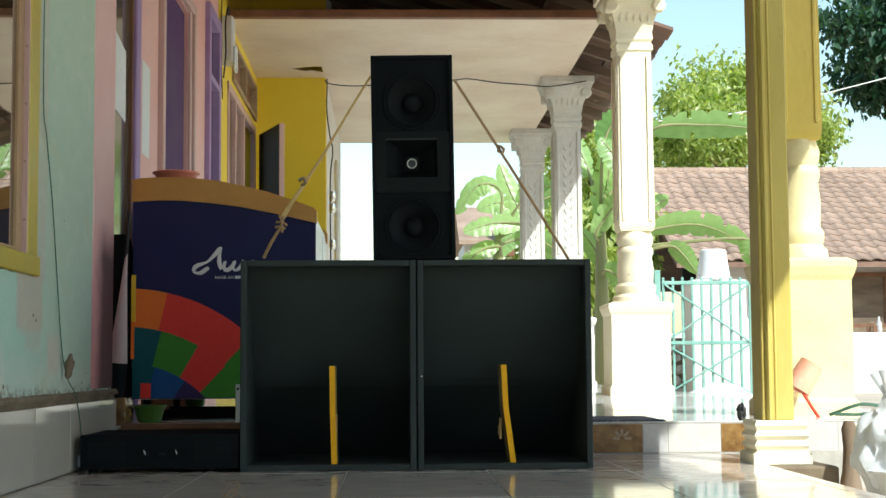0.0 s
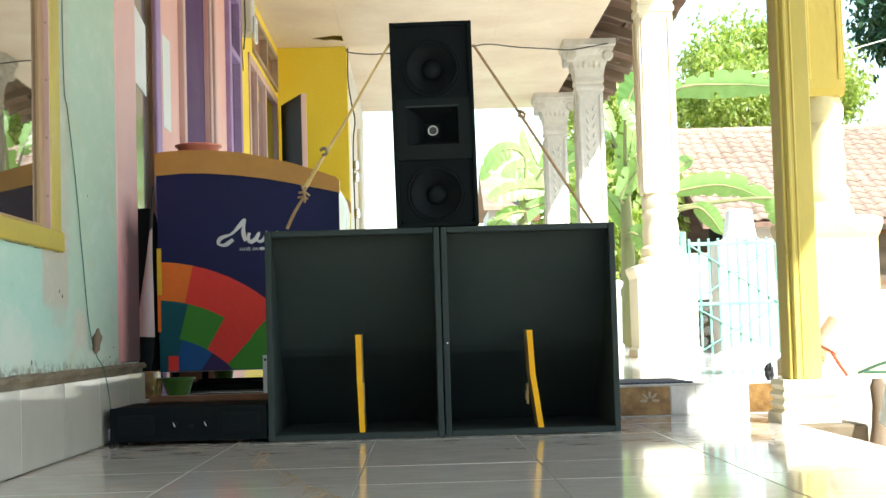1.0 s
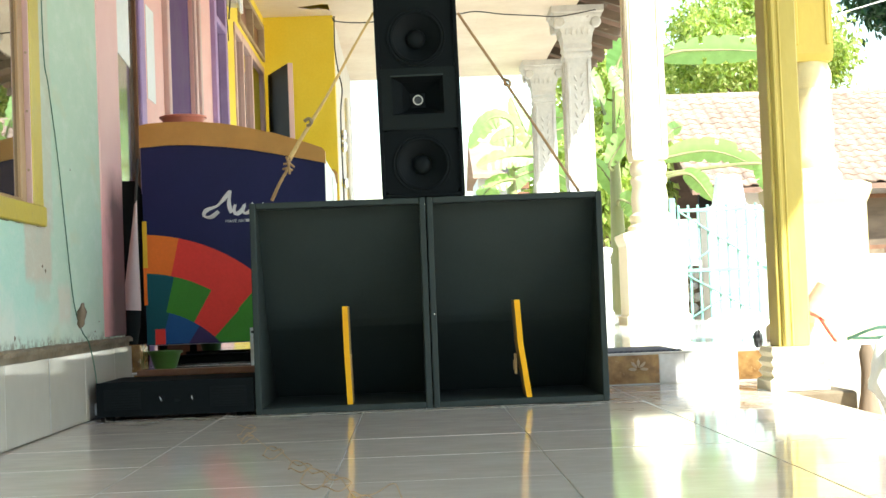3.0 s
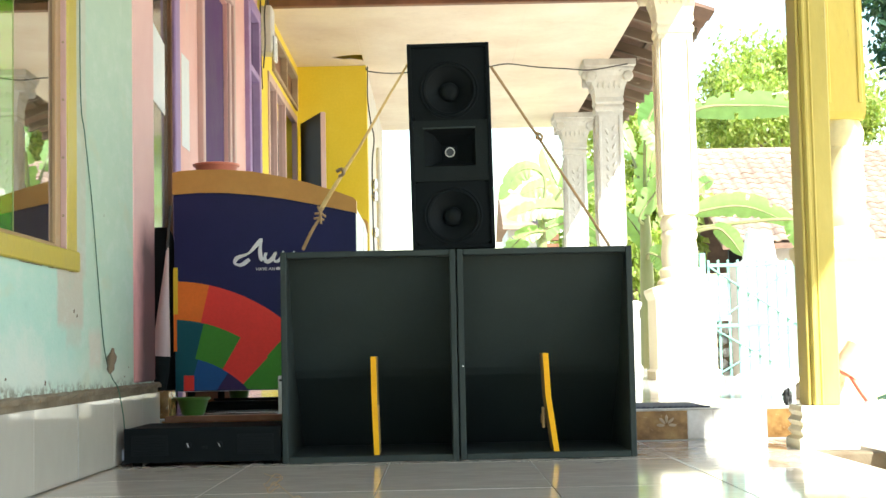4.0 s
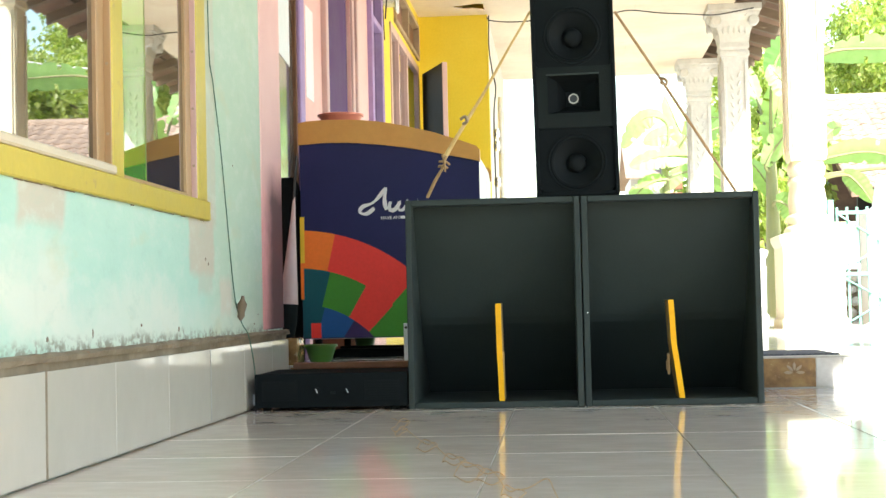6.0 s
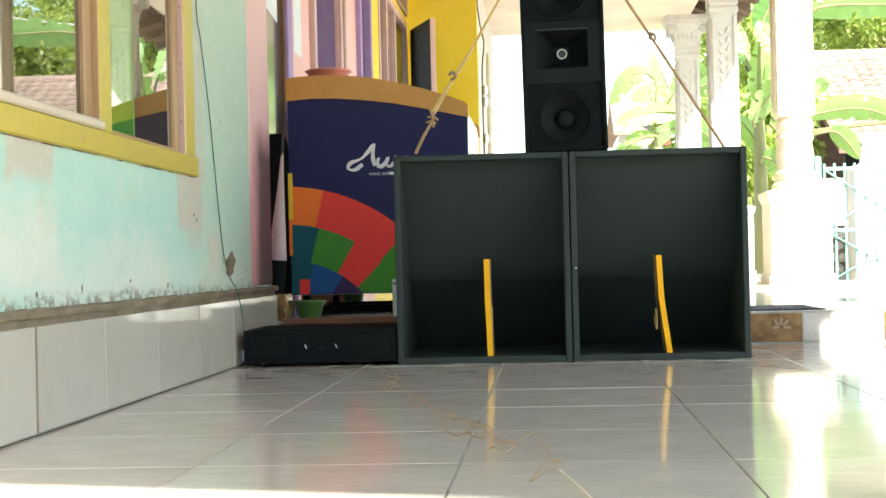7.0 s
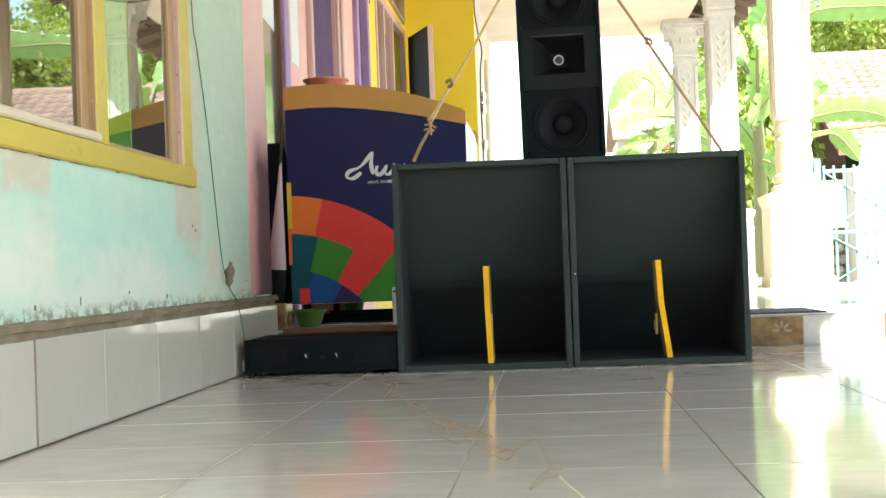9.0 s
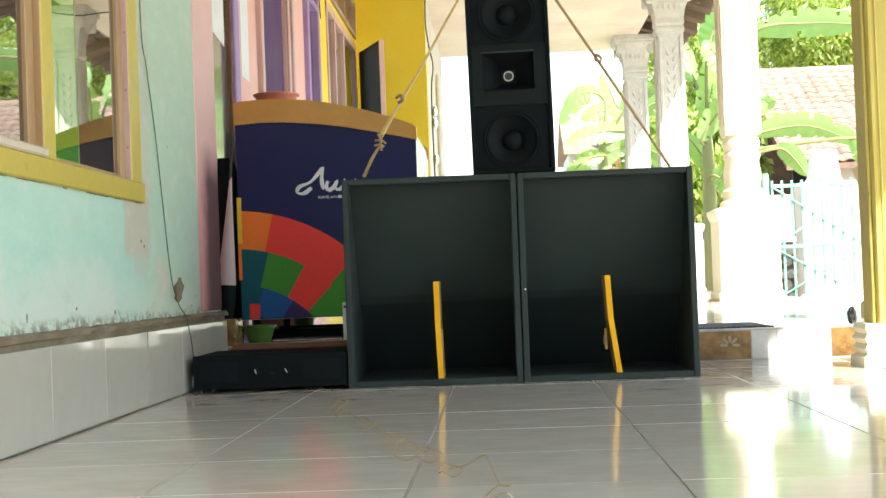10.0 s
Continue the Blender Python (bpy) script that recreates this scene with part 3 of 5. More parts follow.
part("threshold", box(BACK - 0.06, BACK + 0.02, 6.98, 7.86, HIGH - 0.003, HIGH + 0.02, 0.004), BROWN_WOOD, door)
small_win = thing("window_3", "narrow lilac framed window in the pink wall", "window", kind="structure")
part("pane", box(BACK - 0.02, BACK - 0.014, 8.66, 9.08, 0.94, 2.41), GLASS, small_win)
for a, b, c, d in ((8.58, 8.66, 0.86, 2.49), (9.08, 9.16, 0.86, 2.49), (8.66, 9.08, 0.86, 0.94), (8.66, 9.08, 2.41, 2.49), (8.66, 9.08, 2.03, 2.07)):
    part("frame", box(BACK - 0.07, BACK + 0.03, a, b, c, d, 0.004), LILAC, small_win)
big_win = thing("window_4", "wide wooden window with one shutter swung open", "window", kind="structure")
for y in (9.75, 10.20, 10.78, 11.66):
    part("post", box(BACK - 0.03, BACK + 0.012, y, y + 0.04, 0.95, 2.24, 0.004), PINK_WOOD, big_win)
for z in (0.95, 2.18):
    part("rail", box(BACK - 0.03, BACK + 0.010, 9.75, 11.72, z, z + 0.06, 0.004), PINK_WOOD, big_win)
part("rail", box(BACK - 0.02, BACK + 0.008, 9.81, 10.78, 1.25, 1.29, 0.004), PINK_WOOD, big_win)
part("pane", box(BACK - 0.022, BACK - 0.016, 9.81, 10.78, 1.01, 2.18), GLASS, big_win)
leaf = part("shutter", moved(box(0, 0.035, -0.60, 0, 1.0, 2.19, 0.004), pose(BACK + 0.03, 11.76, 0, 0, 0, 20.5)), DARK, big_win, "dark open shutter with a pale edge")
part("edge_strip", moved(box(-0.003, 0.038, -0.613, -0.601, 1.0, 2.19, 0.003), pose(BACK + 0.03, 11.76, 0, 0, 0, 20.5)), PINK_WOOD, leaf)
vent = thing("vent_1", "row of dark vent panels over the window", "vent", kind="structure")
for a, b, c, d in ((10.02, 11.72, 2.29, 2.32), (10.02, 11.72, 2.55, 2.58), (10.02, 10.05, 2.32, 2.55), (10.86, 10.90, 2.32, 2.55), (11.69, 11.72, 2.32, 2.55)):
    part("frame", box(BACK - 0.08, BACK + 0.02, a, b, c, d, 0.003), RAW_WOOD, vent)
for a, b in ((10.05, 10.86), (10.90, 11.69)):
    part("panel", box(BACK - 0.05, BACK - 0.03, a, b, 2.32, 2.55), BROWN_WOOD, vent)

# ceiling boards, with one torn hole
cb = bmesh.new()
prism([(BACK, 9.75), (-0.563, 9.75), (-0.563, 11.42), (-0.62, 11.40), (-0.82, 11.50), (-0.72, 11.60), (-0.66, 11.58), (-0.563, 11.66), (-0.563, 11.85), (BACK, 11.85)], 0.008, "z", CEILING, cb)
for x0, x1 in ((-0.5615, 0.6595), (0.6605, 1.45)):
    for y0, y1 in ((9.75, 11.8495), (11.8505, 13.60), (13.601, 15.40)):
        box(x0, x1, y0, y1, CEILING, CEILING + 0.008, bm=cb)
tagged(mesh_object("ceiling", cb, CEIL), "white ceiling boards, water-stained, with a torn hole", "ceiling", "", "structure")
setting("fascia", box(BACK, 1.47, 9.68, 9.745, CEILING - 0.020, CEILING + 0.035, 0.004), BROWN_WOOD, "dark brown wooden beam at the ceiling's edge", "beam")

# roof over the porch: clay tiles on battens and rafters
def roof_z(x):
    return 2.56 + (2.38 - x) * 0.34


rf = bmesh.new()
# near and far eaves widened, mostly unseen, to cast shade on post and columns
for y0, y1, x1 in ((-0.62, 3.4, 2.42), (3.4, 5.2, 2.47), (5.2, 10.4, 1.82), (10.4, 15.6, 2.05)):
    y = y0
    while y < y1 - 0.01:
        e = x1 + random.uniform(-0.03, 0.03)
        w = min(0.24, y1 - y)
        vs = [rf.verts.new(p) for p in ((-3.5, y, roof_z(-3.5) + 0.07), (e, y, roof_z(e) + 0.07), (e, y + w, roof_z(e) + 0.05), (-3.5, y + w, roof_z(-3.5) + 0.05))]
        hi = [rf.verts.new(v.co + Vector((0, 0, 0.025))) for v in vs]
        rf.faces.new(vs), rf.faces.new(hi[::-1])
        for i in range(4):
            rf.faces.new((vs[i], vs[(i + 1) % 4], hi[(i + 1) % 4], hi[i]))
        y += w
porch_roof = setting("porch_roof", rf, CLAY_DARK, "old clay tile roof on rafters, dark underneath", "roof")
for k in range(29):
    y = -0.4 + k * 0.56
    x1 = 2.33 if y < 5.2 else (1.78 if y < 10.4 else 2.0)
    m = prism([(-3.4, roof_z(-3.4) - 0.06), (x1, roof_z(x1) - 0.06), (x1, roof_z(x1) + 0.02), (-3.4, roof_z(-3.4) + 0.02)], 0.055, "y", y)
    part("rafter", m, OLD_WOOD, porch_roof)
for k in range(18):
    x = -3.2 + k * 0.31
    part("batten", box(x, x + 0.03, -0.3, 15.5 if x < 1.8 else 5.1, roof_z(x) + 0.022, roof_z(x) + 0.045), OLD_WOOD, porch_roof)
part("wall_plate", box(1.42, 1.50, -0.3, 9.67, 2.70, 2.78), BROWN_WOOD, porch_roof)

# ---- columns ----
def column(at, label, mat, top, slim=1.0, group="porch columns"):
    c = thing("column", label, "column", at, group)
    h = top - at[2]
    ped = 0.82 if slim < 1 else 1.0
    # yellow column: pedestal and base get the paler copy that imitates sunlight
    foot = SUNLIT_YELLOW if mat is YELLOW_COLUMN else mat
    part("pedestal", lathe([(r * ped, z) for r, z in [(0.20, 0), (0.20, 0.05), (0.185, 0.065), (0.185, 0.50), (0.195, 0.52), (0.205, 0.55), (0.205, 0.57), (0.17, 0.585)]], square=True), foot, c)
    part("base", lathe([(r * (0.74 if slim < 1 else 1.0), z) for r, z in [(0.15, 0.585), (0.145, 0.62), (0.122, 0.64), (0.130, 0.665), (0.130, 0.69), (0.112, 0.71), (0.118, 0.80), (0.106, 0.88), (0.116, 0.90), (0.116, 0.925), (0.104, 0.94), (0.116, 0.97), (0.118, 1.0), (0.10, 1.04)]], 28), foot, c, smooth=True)
    part("shaft", lathe([(0.105 * slim, 1.04), (0.113 * slim, 1.07), (0.108 * slim, h - 0.42), (0.118 * slim, h - 0.41), (0.118 * slim, h - 0.38), (0.108 * slim, h - 0.36)], square=True), mat, c)
    for sx, sy in ((0, -1), (-1, 0)):
        for s in (-1, 1):
            if sy:
                b = box(slim * (s * 0.085 - 0.012), slim * (s * 0.085 + 0.012), -0.121 * slim, -0.108 * slim, 1.10, h - 0.45, 0.003)
            else:
                b = box(-0.121 * slim, -0.108 * slim, slim * (s * 0.085 - 0.012), slim * (s * 0.085 + 0.012), 1.10, h - 0.45, 0.003)
            part("fillet", b, mat, c)
        if mat is not GREY_STONE:
            continue
        orn = bmesh.new()
        n = int((h - 1.6) / 0.075)
        for k in range(n):
            for s in (-1, 1):
                m = Matrix.Translation((sx * 0.110 + (s * 0.028 if sy else 0), sy * 0.110 + (0 if sy else s * 0.028), 1.16 + 0.075 * k + (0.03 if s > 0 else 0))) @ pose(0, 0, 0, 0, 25 * s if sy else 0, 0) @ Matrix.Diagonal((0.013 if sy else 0.010, 0.010 if sy else 0.013, 0.034, 1))
                bmesh.ops.create_icosphere(orn, subdivisions=1, radius=1, matrix=m)
        part("relief", orn, mat, c, "cast leaf ornament")
    part("capital", lathe([(0.108, h - 0.36), (0.12, h - 0.34), (0.115, h - 0.30), (0.13, h - 0.22), (0.165, h - 0.13), (0.195, h - 0.09), (0.20, h - 0.075), (0.20, h - 0.06), (0.215, h - 0.05), (0.215, h)], square=True), mat, c)
    for s in (-1, 1):
        vol = bmesh.new()
        for face in (0, 1):
            m = Matrix.Translation((s * 0.15, -0.165, h - 0.135) if face == 0 else (-0.165, s * 0.15, h - 0.135)) @ (pose(0, 0, 0, 90, 0, 0) if face == 0 else pose(0, 0, 0, 0, 90, 0))
            lathe([(0.035, -0.03), (0.045, -0.02), (0.045, 0.02), (0.035, 0.03)], 14, vol, m)
        part("volute", vol, mat, c, smooth=True)
    fol = bmesh.new()
    for k in range(5):
        for face in (0, 1):
            o = -0.09 + 0.045 * k
            q = (o, -0.135 - 0.004 * (k % 2), h - 0.19) if face == 0 else (-0.135 - 0.004 * (k % 2), o, h - 0.19)
            bmesh.ops.create_icosphere(fol, subdivisions=1, radius=1, matrix=Matrix.Translation(q) @ Matrix.Diagonal((0.016, 0.014, 0.05, 1)))
    part("acanthus", fol, mat, c, smooth=True)
    return c


column((1.54, 5.45, HIGH), "yellow painted column on a square pedestal, partly sunlit", YELLOW_COLUMN, 2.72, 0.70)
column((1.55, 9.22, HIGH), "cream painted column on a pedestal in full sun", CREAM, 2.72)
column((1.455, 11.98, HIGH), "grey cast-stone column with leaf relief and capital", GREY_STONE, CEILING)
column((1.425, 14.65, HIGH), "grey cast-stone column with leaf relief and capital", GREY_STONE, CEILING)

post = thing("porch_post", "square ochre painted post with ribbed mouldings and stepped base", "post", (1.168, 4.40, FLOOR))
part("shaft", box(-0.052, 0.030, -0.06, 0.06, 0.13, 2.72, 0.004), OCHRE, post)
for x, w, d in ((-0.063, 0.011, 0.050), (-0.048, 0.012, 0.066), (-0.028, 0.008, 0.064)):
    part("rib", box(x, x + w, -d, 0.06, 0.13, 2.72, 0.003), OCHRE, post)
# cream in place of ochre: sun washing out the base, put into its colour
part("base", lathe([(0.088, 0), (0.088, 0.03), (0.073, 0.04), (0.083, 0.055), (0.073, 0.07), (0.083, 0.085), (0.073, 0.10), (0.080, 0.115), (0.076, 0.13)], square=True, m=pose(-0.014, 0, 0)), CREAM, post)

# ---- sound system ----
def subwoofer(x, label, x0, lean, group="subwoofers"):
    """A bass cabinet, open in front, with a sloping baffle over a deep slot and a brace with a yellow edge."""
    w, h, d, t = 0.5085, 0.609, 0.58, 0.018
    s = thing("subwoofer_cabinet", label, "speaker", (x, 4.21, FLOOR), group)
    for name, b in dict(side=(0, t, 0, d, 0, h), side_b=(w - t, w, 0, d, 0, h), bottom=(t, w - t, 0.002, d, 0, t), top=(t, w - t, 0.002, d, h - t, h), back=(t, w - t, d - t, d, t, h - t)).items():
        part(name.split("_")[0], box(*b, 0.0025), BLACK_BOX, s)
    part("baffle", prism([(0.055, h - t), (0.228, 0.262), (0.245, 0.240), (0.500, t + 0.001), (0.525, t + 0.001), (0.262, 0.250), (0.246, 0.270), (0.075, h - t)], w - 2 * t, "x", t), BLACK_BOX, s, "sloping matt black baffle")
    # brace, its front edge painted yellow
    line = [(x0, 0.302), (x0 + lean * 0.22, 0.175), (x0 + lean, t)]
    board, front = bmesh.new(), bmesh.new()
    for (xa, za), (xb, zb) in zip(line, line[1:]):
        for bm, y0, y1, g in ((front, 0.030, 0.036, 0.008), (board, 0.036, 0.18, 0.007)):
            v = [bm.verts.new(p) for p in ((xa - g, y0, za), (xa + g, y0, za), (xb + g, y0, zb), (xb - g, y0, zb), (xa - g, y1, za), (xa + g, y1, za), (xb + g, y1, zb), (xb - g, y1, zb))]
            for f in ((0, 1, 2, 3), (7, 6, 5, 4), (0, 4, 5, 1), (1, 5, 6, 2), (2, 6, 7, 3), (3, 7, 4, 0)):
                bm.faces.new([v[i] for i in f])
    brace = part("brace", board, PLY, s, "raw plywood brace")
    part("edge", front, YELLOW_EDGE, brace, "yellow painted front edge")
    gx, gz = (x0 - 0.0085, 0.085) if lean > 0.01 else (x0 + 0.0105, 0.10)
    part("glue_block", box(gx - 0.003, gx + 0.003, 0.05, 0.09, gz, gz + 0.06, 0.001, box(gx - 0.006, gx + 0.001, 0.06, 0.09, gz + 0.012, gz + 0.04, 0.001)), PLY, brace, "raw plywood block")
    if lean > 0.01:
        part("screw", moved(lathe([(0.0026, 0), (0.0026, 0.0015), (0.001, 0.002)], 10), pose(0.012, -0.0005, 0.27, 90, 0, 0)), CHROME, s)
    return s


subwoofer(-0.449, "black open-front bass cabinet with a yellow-edged brace", 0.264, 0.006)
subwoofer(0.063, "black open-front bass cabinet with a leaning yellow-edged brace", 0.253, 0.026)

def holed_plate(x0, x1, z0, z1, cx, cz, r, y0, y1, n=48):
    """A board with a round hole cut through it."""
    bm, rings = bmesh.new(), []
    for y in (y0, y1):
        outer, inner = [], []
        for k in range(n):
            c, d = math.cos(2 * math.pi * (k + 0.5) / n), math.sin(2 * math.pi * (k + 0.5) / n)
            reach = min(((x1 if c > 0 else x0) - cx) / c, ((z1 if d > 0 else z0) - cz) / d)
            outer.append(bm.verts.new((cx + reach * c, y, cz + reach * d)))
            inner.append(bm.verts.new((cx + r * c, y, cz + r * d)))
        rings.append((outer, inner))
    (fo, fi), (bo, bi) = rings
    for k in range(n):
        q = (k + 1) % n
        for f in ((fo[k], fo[q], fi[q], fi[k]), (bi[k], bi[q], bo[q], bo[k]), (fi[k], fi[q], bi[q], bi[k]), (bo[k], bo[q], fo[q], fo[k])):
            bm.faces.new(f)
    return bm


top = thing("loudspeaker", "narrow black two-woofer horn loudspeaker standing on the bass cabinets", "speaker", (-0.0635, 4.235, 0.6105))
top.matrix_world = pose(-0.0635, 4.235, 0.6105, 0, -0.7, 0)
W2, H2, D2 = 0.242, 0.608, 0.30
for a, b, c, d, e, f in ((0, 0.012, 0, D2, 0, H2), (W2 - 0.012, W2, 0, D2, 0, H2), (0.012, W2 - 0.012, 0.001, D2, 0, 0.012), (0.012, W2 - 0.012, 0.001, D2, H2 - 0.012, H2), (0.012, W2 - 0.012, D2 - 0.012, D2, 0.012, H2 - 0.012)):
    part("board", box(a, b, c, d, e, f, 0.002), BLACK_DEEP, top)
for z, lo, hi in ((0.098, 0.012, 0.199), (0.470, 0.379, H2 - 0.012)):
    part("baffle", holed_plate(0.012, W2 - 0.012, lo, hi, W2 / 2, z, 0.084, 0.010, 0.022), BLACK_DEEP, top)
    m = pose(W2 / 2, 0.010, z, 90, 0, 0)
    wf = part("woofer", moved(lathe([(0.0835, -0.012), (0.0875, 0.0), (0.0875, 0.003), (0.083, 0.0045), (0.079, 0.002), (0.075, 0.0045), (0.070, 0.0025), (0.067, -0.002), (0.0668, -0.012)], 44, closed=False), m), BLACK_DEEP, top, "black rubber surround", True)
    part("cone", moved(lathe([(0.069, -0.012), (0.0685, -0.003), (0.052, -0.016), (0.034, -0.032), (0.030, -0.036), (0.024, -0.040)], 44, closed=False), m), CONE, wf, smooth=True)
    part("dust_cap", moved(lathe([(0.029, -0.037), (0.0275, -0.028), (0.021, -0.021), (0.011, -0.018), (0.004, -0.0172)], 28), m), CONE, wf, smooth=True)
# middle section with the horn sunk into it
HX0, HX1, HZ0, HZ1, hz = 0.043, 0.193, 0.243, 0.352, 0.292
section = bmesh.new()
for a, b, c, d in ((0.012, HX0, 0.199, 0.379), (HX1, W2 - 0.012, 0.199, 0.379), (HX0, HX1, 0.199, HZ0), (HX0, HX1, HZ1, 0.379)):
    box(a, b, 0.004, 0.022, c, d, 0, section)
part("horn_panel", section, BLACK_MATT, top, "slightly raised black panel round the horn")
hn = bmesh.new()
mouth = [(HX0, HZ0), (HX1, HZ0), (HX1, HZ1), (HX0, HZ1)]
waist = [(0.072, 0.252), (0.184, 0.252), (0.184, 0.340), (0.072, 0.340)]
deep = [(0.095, hz - 0.022), (0.141, hz - 0.022), (0.141, hz + 0.022), (0.095, hz + 0.022)]
rings = [[hn.verts.new((a, y, b)) for a, b in r] for r, y in ((mouth, 0.003), (waist, 0.034), (deep, 0.075))]
for a, b in zip(rings, rings[1:]):
    for i in range(4):
        hn.faces.new((a[i], a[(i + 1) % 4], b[(i + 1) % 4], b[i]))
hn.faces.new(rings[-1])
horn = part("horn", hn, BLACK_DEEP, top, "black flared horn")
part("throat_ring", moved(lathe([(0.0118, 0), (0.0118, 0.004), (0.0150, 0.004), (0.0150, 0)], 28, closed=False), pose(0.1185, 0.066, hz, 90, 0, 0)), RING_METAL, horn, "pale metal throat ring", True)
part("throat", moved(lathe([(0.0116, 0), (0.0116, 0.002), (0.006, 0.0015)], 20), pose(0.1185, 0.067, hz, 90, 0, 0)), CABLE, horn, "dull metal throat", True)
part("lip", box(HX0 - 0.003, HX1 + 0.002, -0.002, 0.004, HZ1 + 0.002, HZ1 + 0.006, 0.001), BLACK_BOX, horn)

amp = thing("amplifier", "low black rack amplifier on the tiles beside the bass cabinets", "amplifier", (-0.905, 4.215, FLOOR))
part("case", box(0.004, 0.448, 0.006, 0.34, 0.012, 0.108, 0.003), BLACK_DEEP, amp)
part("faceplate", box(0, 0.452, 0, 0.006, 0.010, 0.109, 0.002), BLACK_DEEP, amp)
for a in (0.022, 0.325):
    g = part("grille", box(a, a + 0.105, -0.002, 0.001, 0.030, 0.088, 0.001), CONE, amp)
    for k in range(7):
        part("slot", box(a + 0.006, a + 0.099, -0.0035, -0.0015, 0.034 + 0.0075 * k, 0.0365 + 0.0075 * k), BLACK_DEEP, g)
for a in (0.186, 0.276):
    kn = part("knob", moved(lathe([(0.010, 0), (0.009, 0.008), (0.008, 0.010)], 20), pose(a, 0, 0.058, 90, 0, 0)), BLACK_DEEP, amp, smooth=True)
    part("pointer", moved(box(-0.0007, 0.0007, -0.0125, -0.0095, -0.006, 0.007), pose(a, 0, 0.058, 0, -24, 0)), WHITE_PRINT, kn, "white pointer line")
part("switch", box(0.225, 0.240, -0.003, 0.001, 0.048, 0.056, 0.001), BLACK_MATT, amp)
for a in (0.03, 0.41):
    for b in (0.04, 0.30):
        part("foot", moved(lathe([(0.014, 0), (0.014, 0.011), (0.012, 0.0125)], 14), pose(a, b, 0)), BLACK_MATT, amp)

# straps that hold the loudspeaker
strap = thing("strap", "yellow-brown webbing strap knotted round a hook, tied to the loudspeaker", "strap", (0, 4.25, 0), "straps")
part("webbing", tube([(-0.070, 0, 1.160), (-0.130, -0.01, 1.06), (-0.215, -0.012, 0.915), (-0.300, -0.012, 0.785), (-0.330, -0.012, 0.735)], [0.0035, 0.0035, 0.0045, 0.006, 0.007], 8, flat=0.4), ROPE, strap)
part("lower_webbing", tube([(-0.337, -0.012, 0.705), (-0.362, -0.01, 0.665), (-0.386, 0.0, 0.618)], [0.004, 0.005, 0.005], 8, flat=0.4), ROPE_DARK, strap)
kb = bmesh.new()
for a, b in (((-0.347, -0.02, 0.722), (-0.316, -0.02, 0.712)), ((-0.338, -0.025, 0.742), (-0.330, -0.02, 0.692)), ((-0.350, -0.015, 0.708), (-0.322, -0.02, 0.702)), ((-0.326, -0.02, 0.738), (-0.338, -0.02, 0.700))):
    tube(smooth_line([a, (Vector(a) + Vector(b)) / 2 + Vector((0.003, -0.006, 0.004)), b], 4), 0.0034, 8, kb)
part("knot", kb, ROPE_DARK, strap, smooth=True)
part("buckle", tube(smooth_line([(-0.275, -0.012, 0.832), (-0.262, -0.02, 0.838), (-0.268, -0.02, 0.852), (-0.282, -0.015, 0.845)], 4), 0.005, 8), RUST, strap)
cord = thing("strap", "thin brown cord from the loudspeaker to the cabinet's corner", "strap", (0, 4.25, 0), "straps")
part("webbing", tube([(0.177, 0, 1.150), (0.30, 0.0, 0.955), (0.42, 0.0, 0.762), (0.512, 0.0, 0.612)], 0.0042, 8, flat=0.6), ROPE_DARK, cord)
part("knot", tube(smooth_line([(0.302, -0.004, 0.950), (0.318, -0.010, 0.944), (0.322, -0.006, 0.930), (0.306, -0.010, 0.932), (0.312, 0.0, 0.946), (0.326, -0.004, 0.938)], 4), 0.0036, 8), ROPE_DARK, cord, smooth=True)

# ---- ice-cream freezer, seen from its end ----
fz = thing("freezer", "navy ice-cream freezer with caramel rim and colourful printed end panel", "freezer", (0, 5.30, HIGH))
curve_top = [(-0.957, 0.878), (-0.93, 0.884), (-0.86, 0.888), (-0.77, 0.887), (-0.66, 0.877), (-0.56, 0.857), (-0.46, 0.832), (-0.36, 0.799), (-0.297, 0.775), (-0.285, 0.762)]
curve_low = [(-0.957, 0.797), (-0.86, 0.803), (-0.77, 0.801), (-0.66, 0.791), (-0.56, 0.777), (-0.46, 0.757), (-0.36, 0.735), (-0.285, 0.718)]
part("body", prism([(-0.945, 0.078), (-0.300, 0.078), (-0.290, 0.715), *[(a, b - 0.02) for a, b in curve_top[::-1][1:-1]], (-0.945, 0.85)], 0.90, "y", 0.012), WHITE_ENAMEL, fz, "white enamelled body")
part("rim", prism(curve_top + curve_low[::-1], 0.045, "y", -0.008), CARAMEL, fz, "caramel plastic rim")
part("rim", prism(curve_top + curve_low[::-1], 0.045, "y", 0.885), CARAMEL, fz, "caramel plastic rim")
endp = part("end_panel", prism([(-0.952, 0.080), (-0.290, 0.080), (-0.288, 0.718), *curve_low[::-1][1:-1], (-0.954, 0.797)], 0.010, "y", 0.0), NAVY, fz, "navy printed panel")
CX, CZ = -0.975, -0.180


def fan(r0, r1, a0, a1, steps=8):
    pts = []
    for k in range(steps + 1):
        a = radians(a0 + (a1 - a0) * k / steps)
        pts.append((CX + r1 * math.sin(a), CZ + r1 * math.cos(a)))
    for k in range(steps, -1, -1):
        a = radians(a0 + (a1 - a0) * k / steps)
        r = max(r0, (0.083 - CZ) / math.cos(a))
        pts.append((CX + r * math.sin(a), CZ + r * math.cos(a)))
    return [(min(max(x, -0.951), -0.292), z) for x, z in pts]


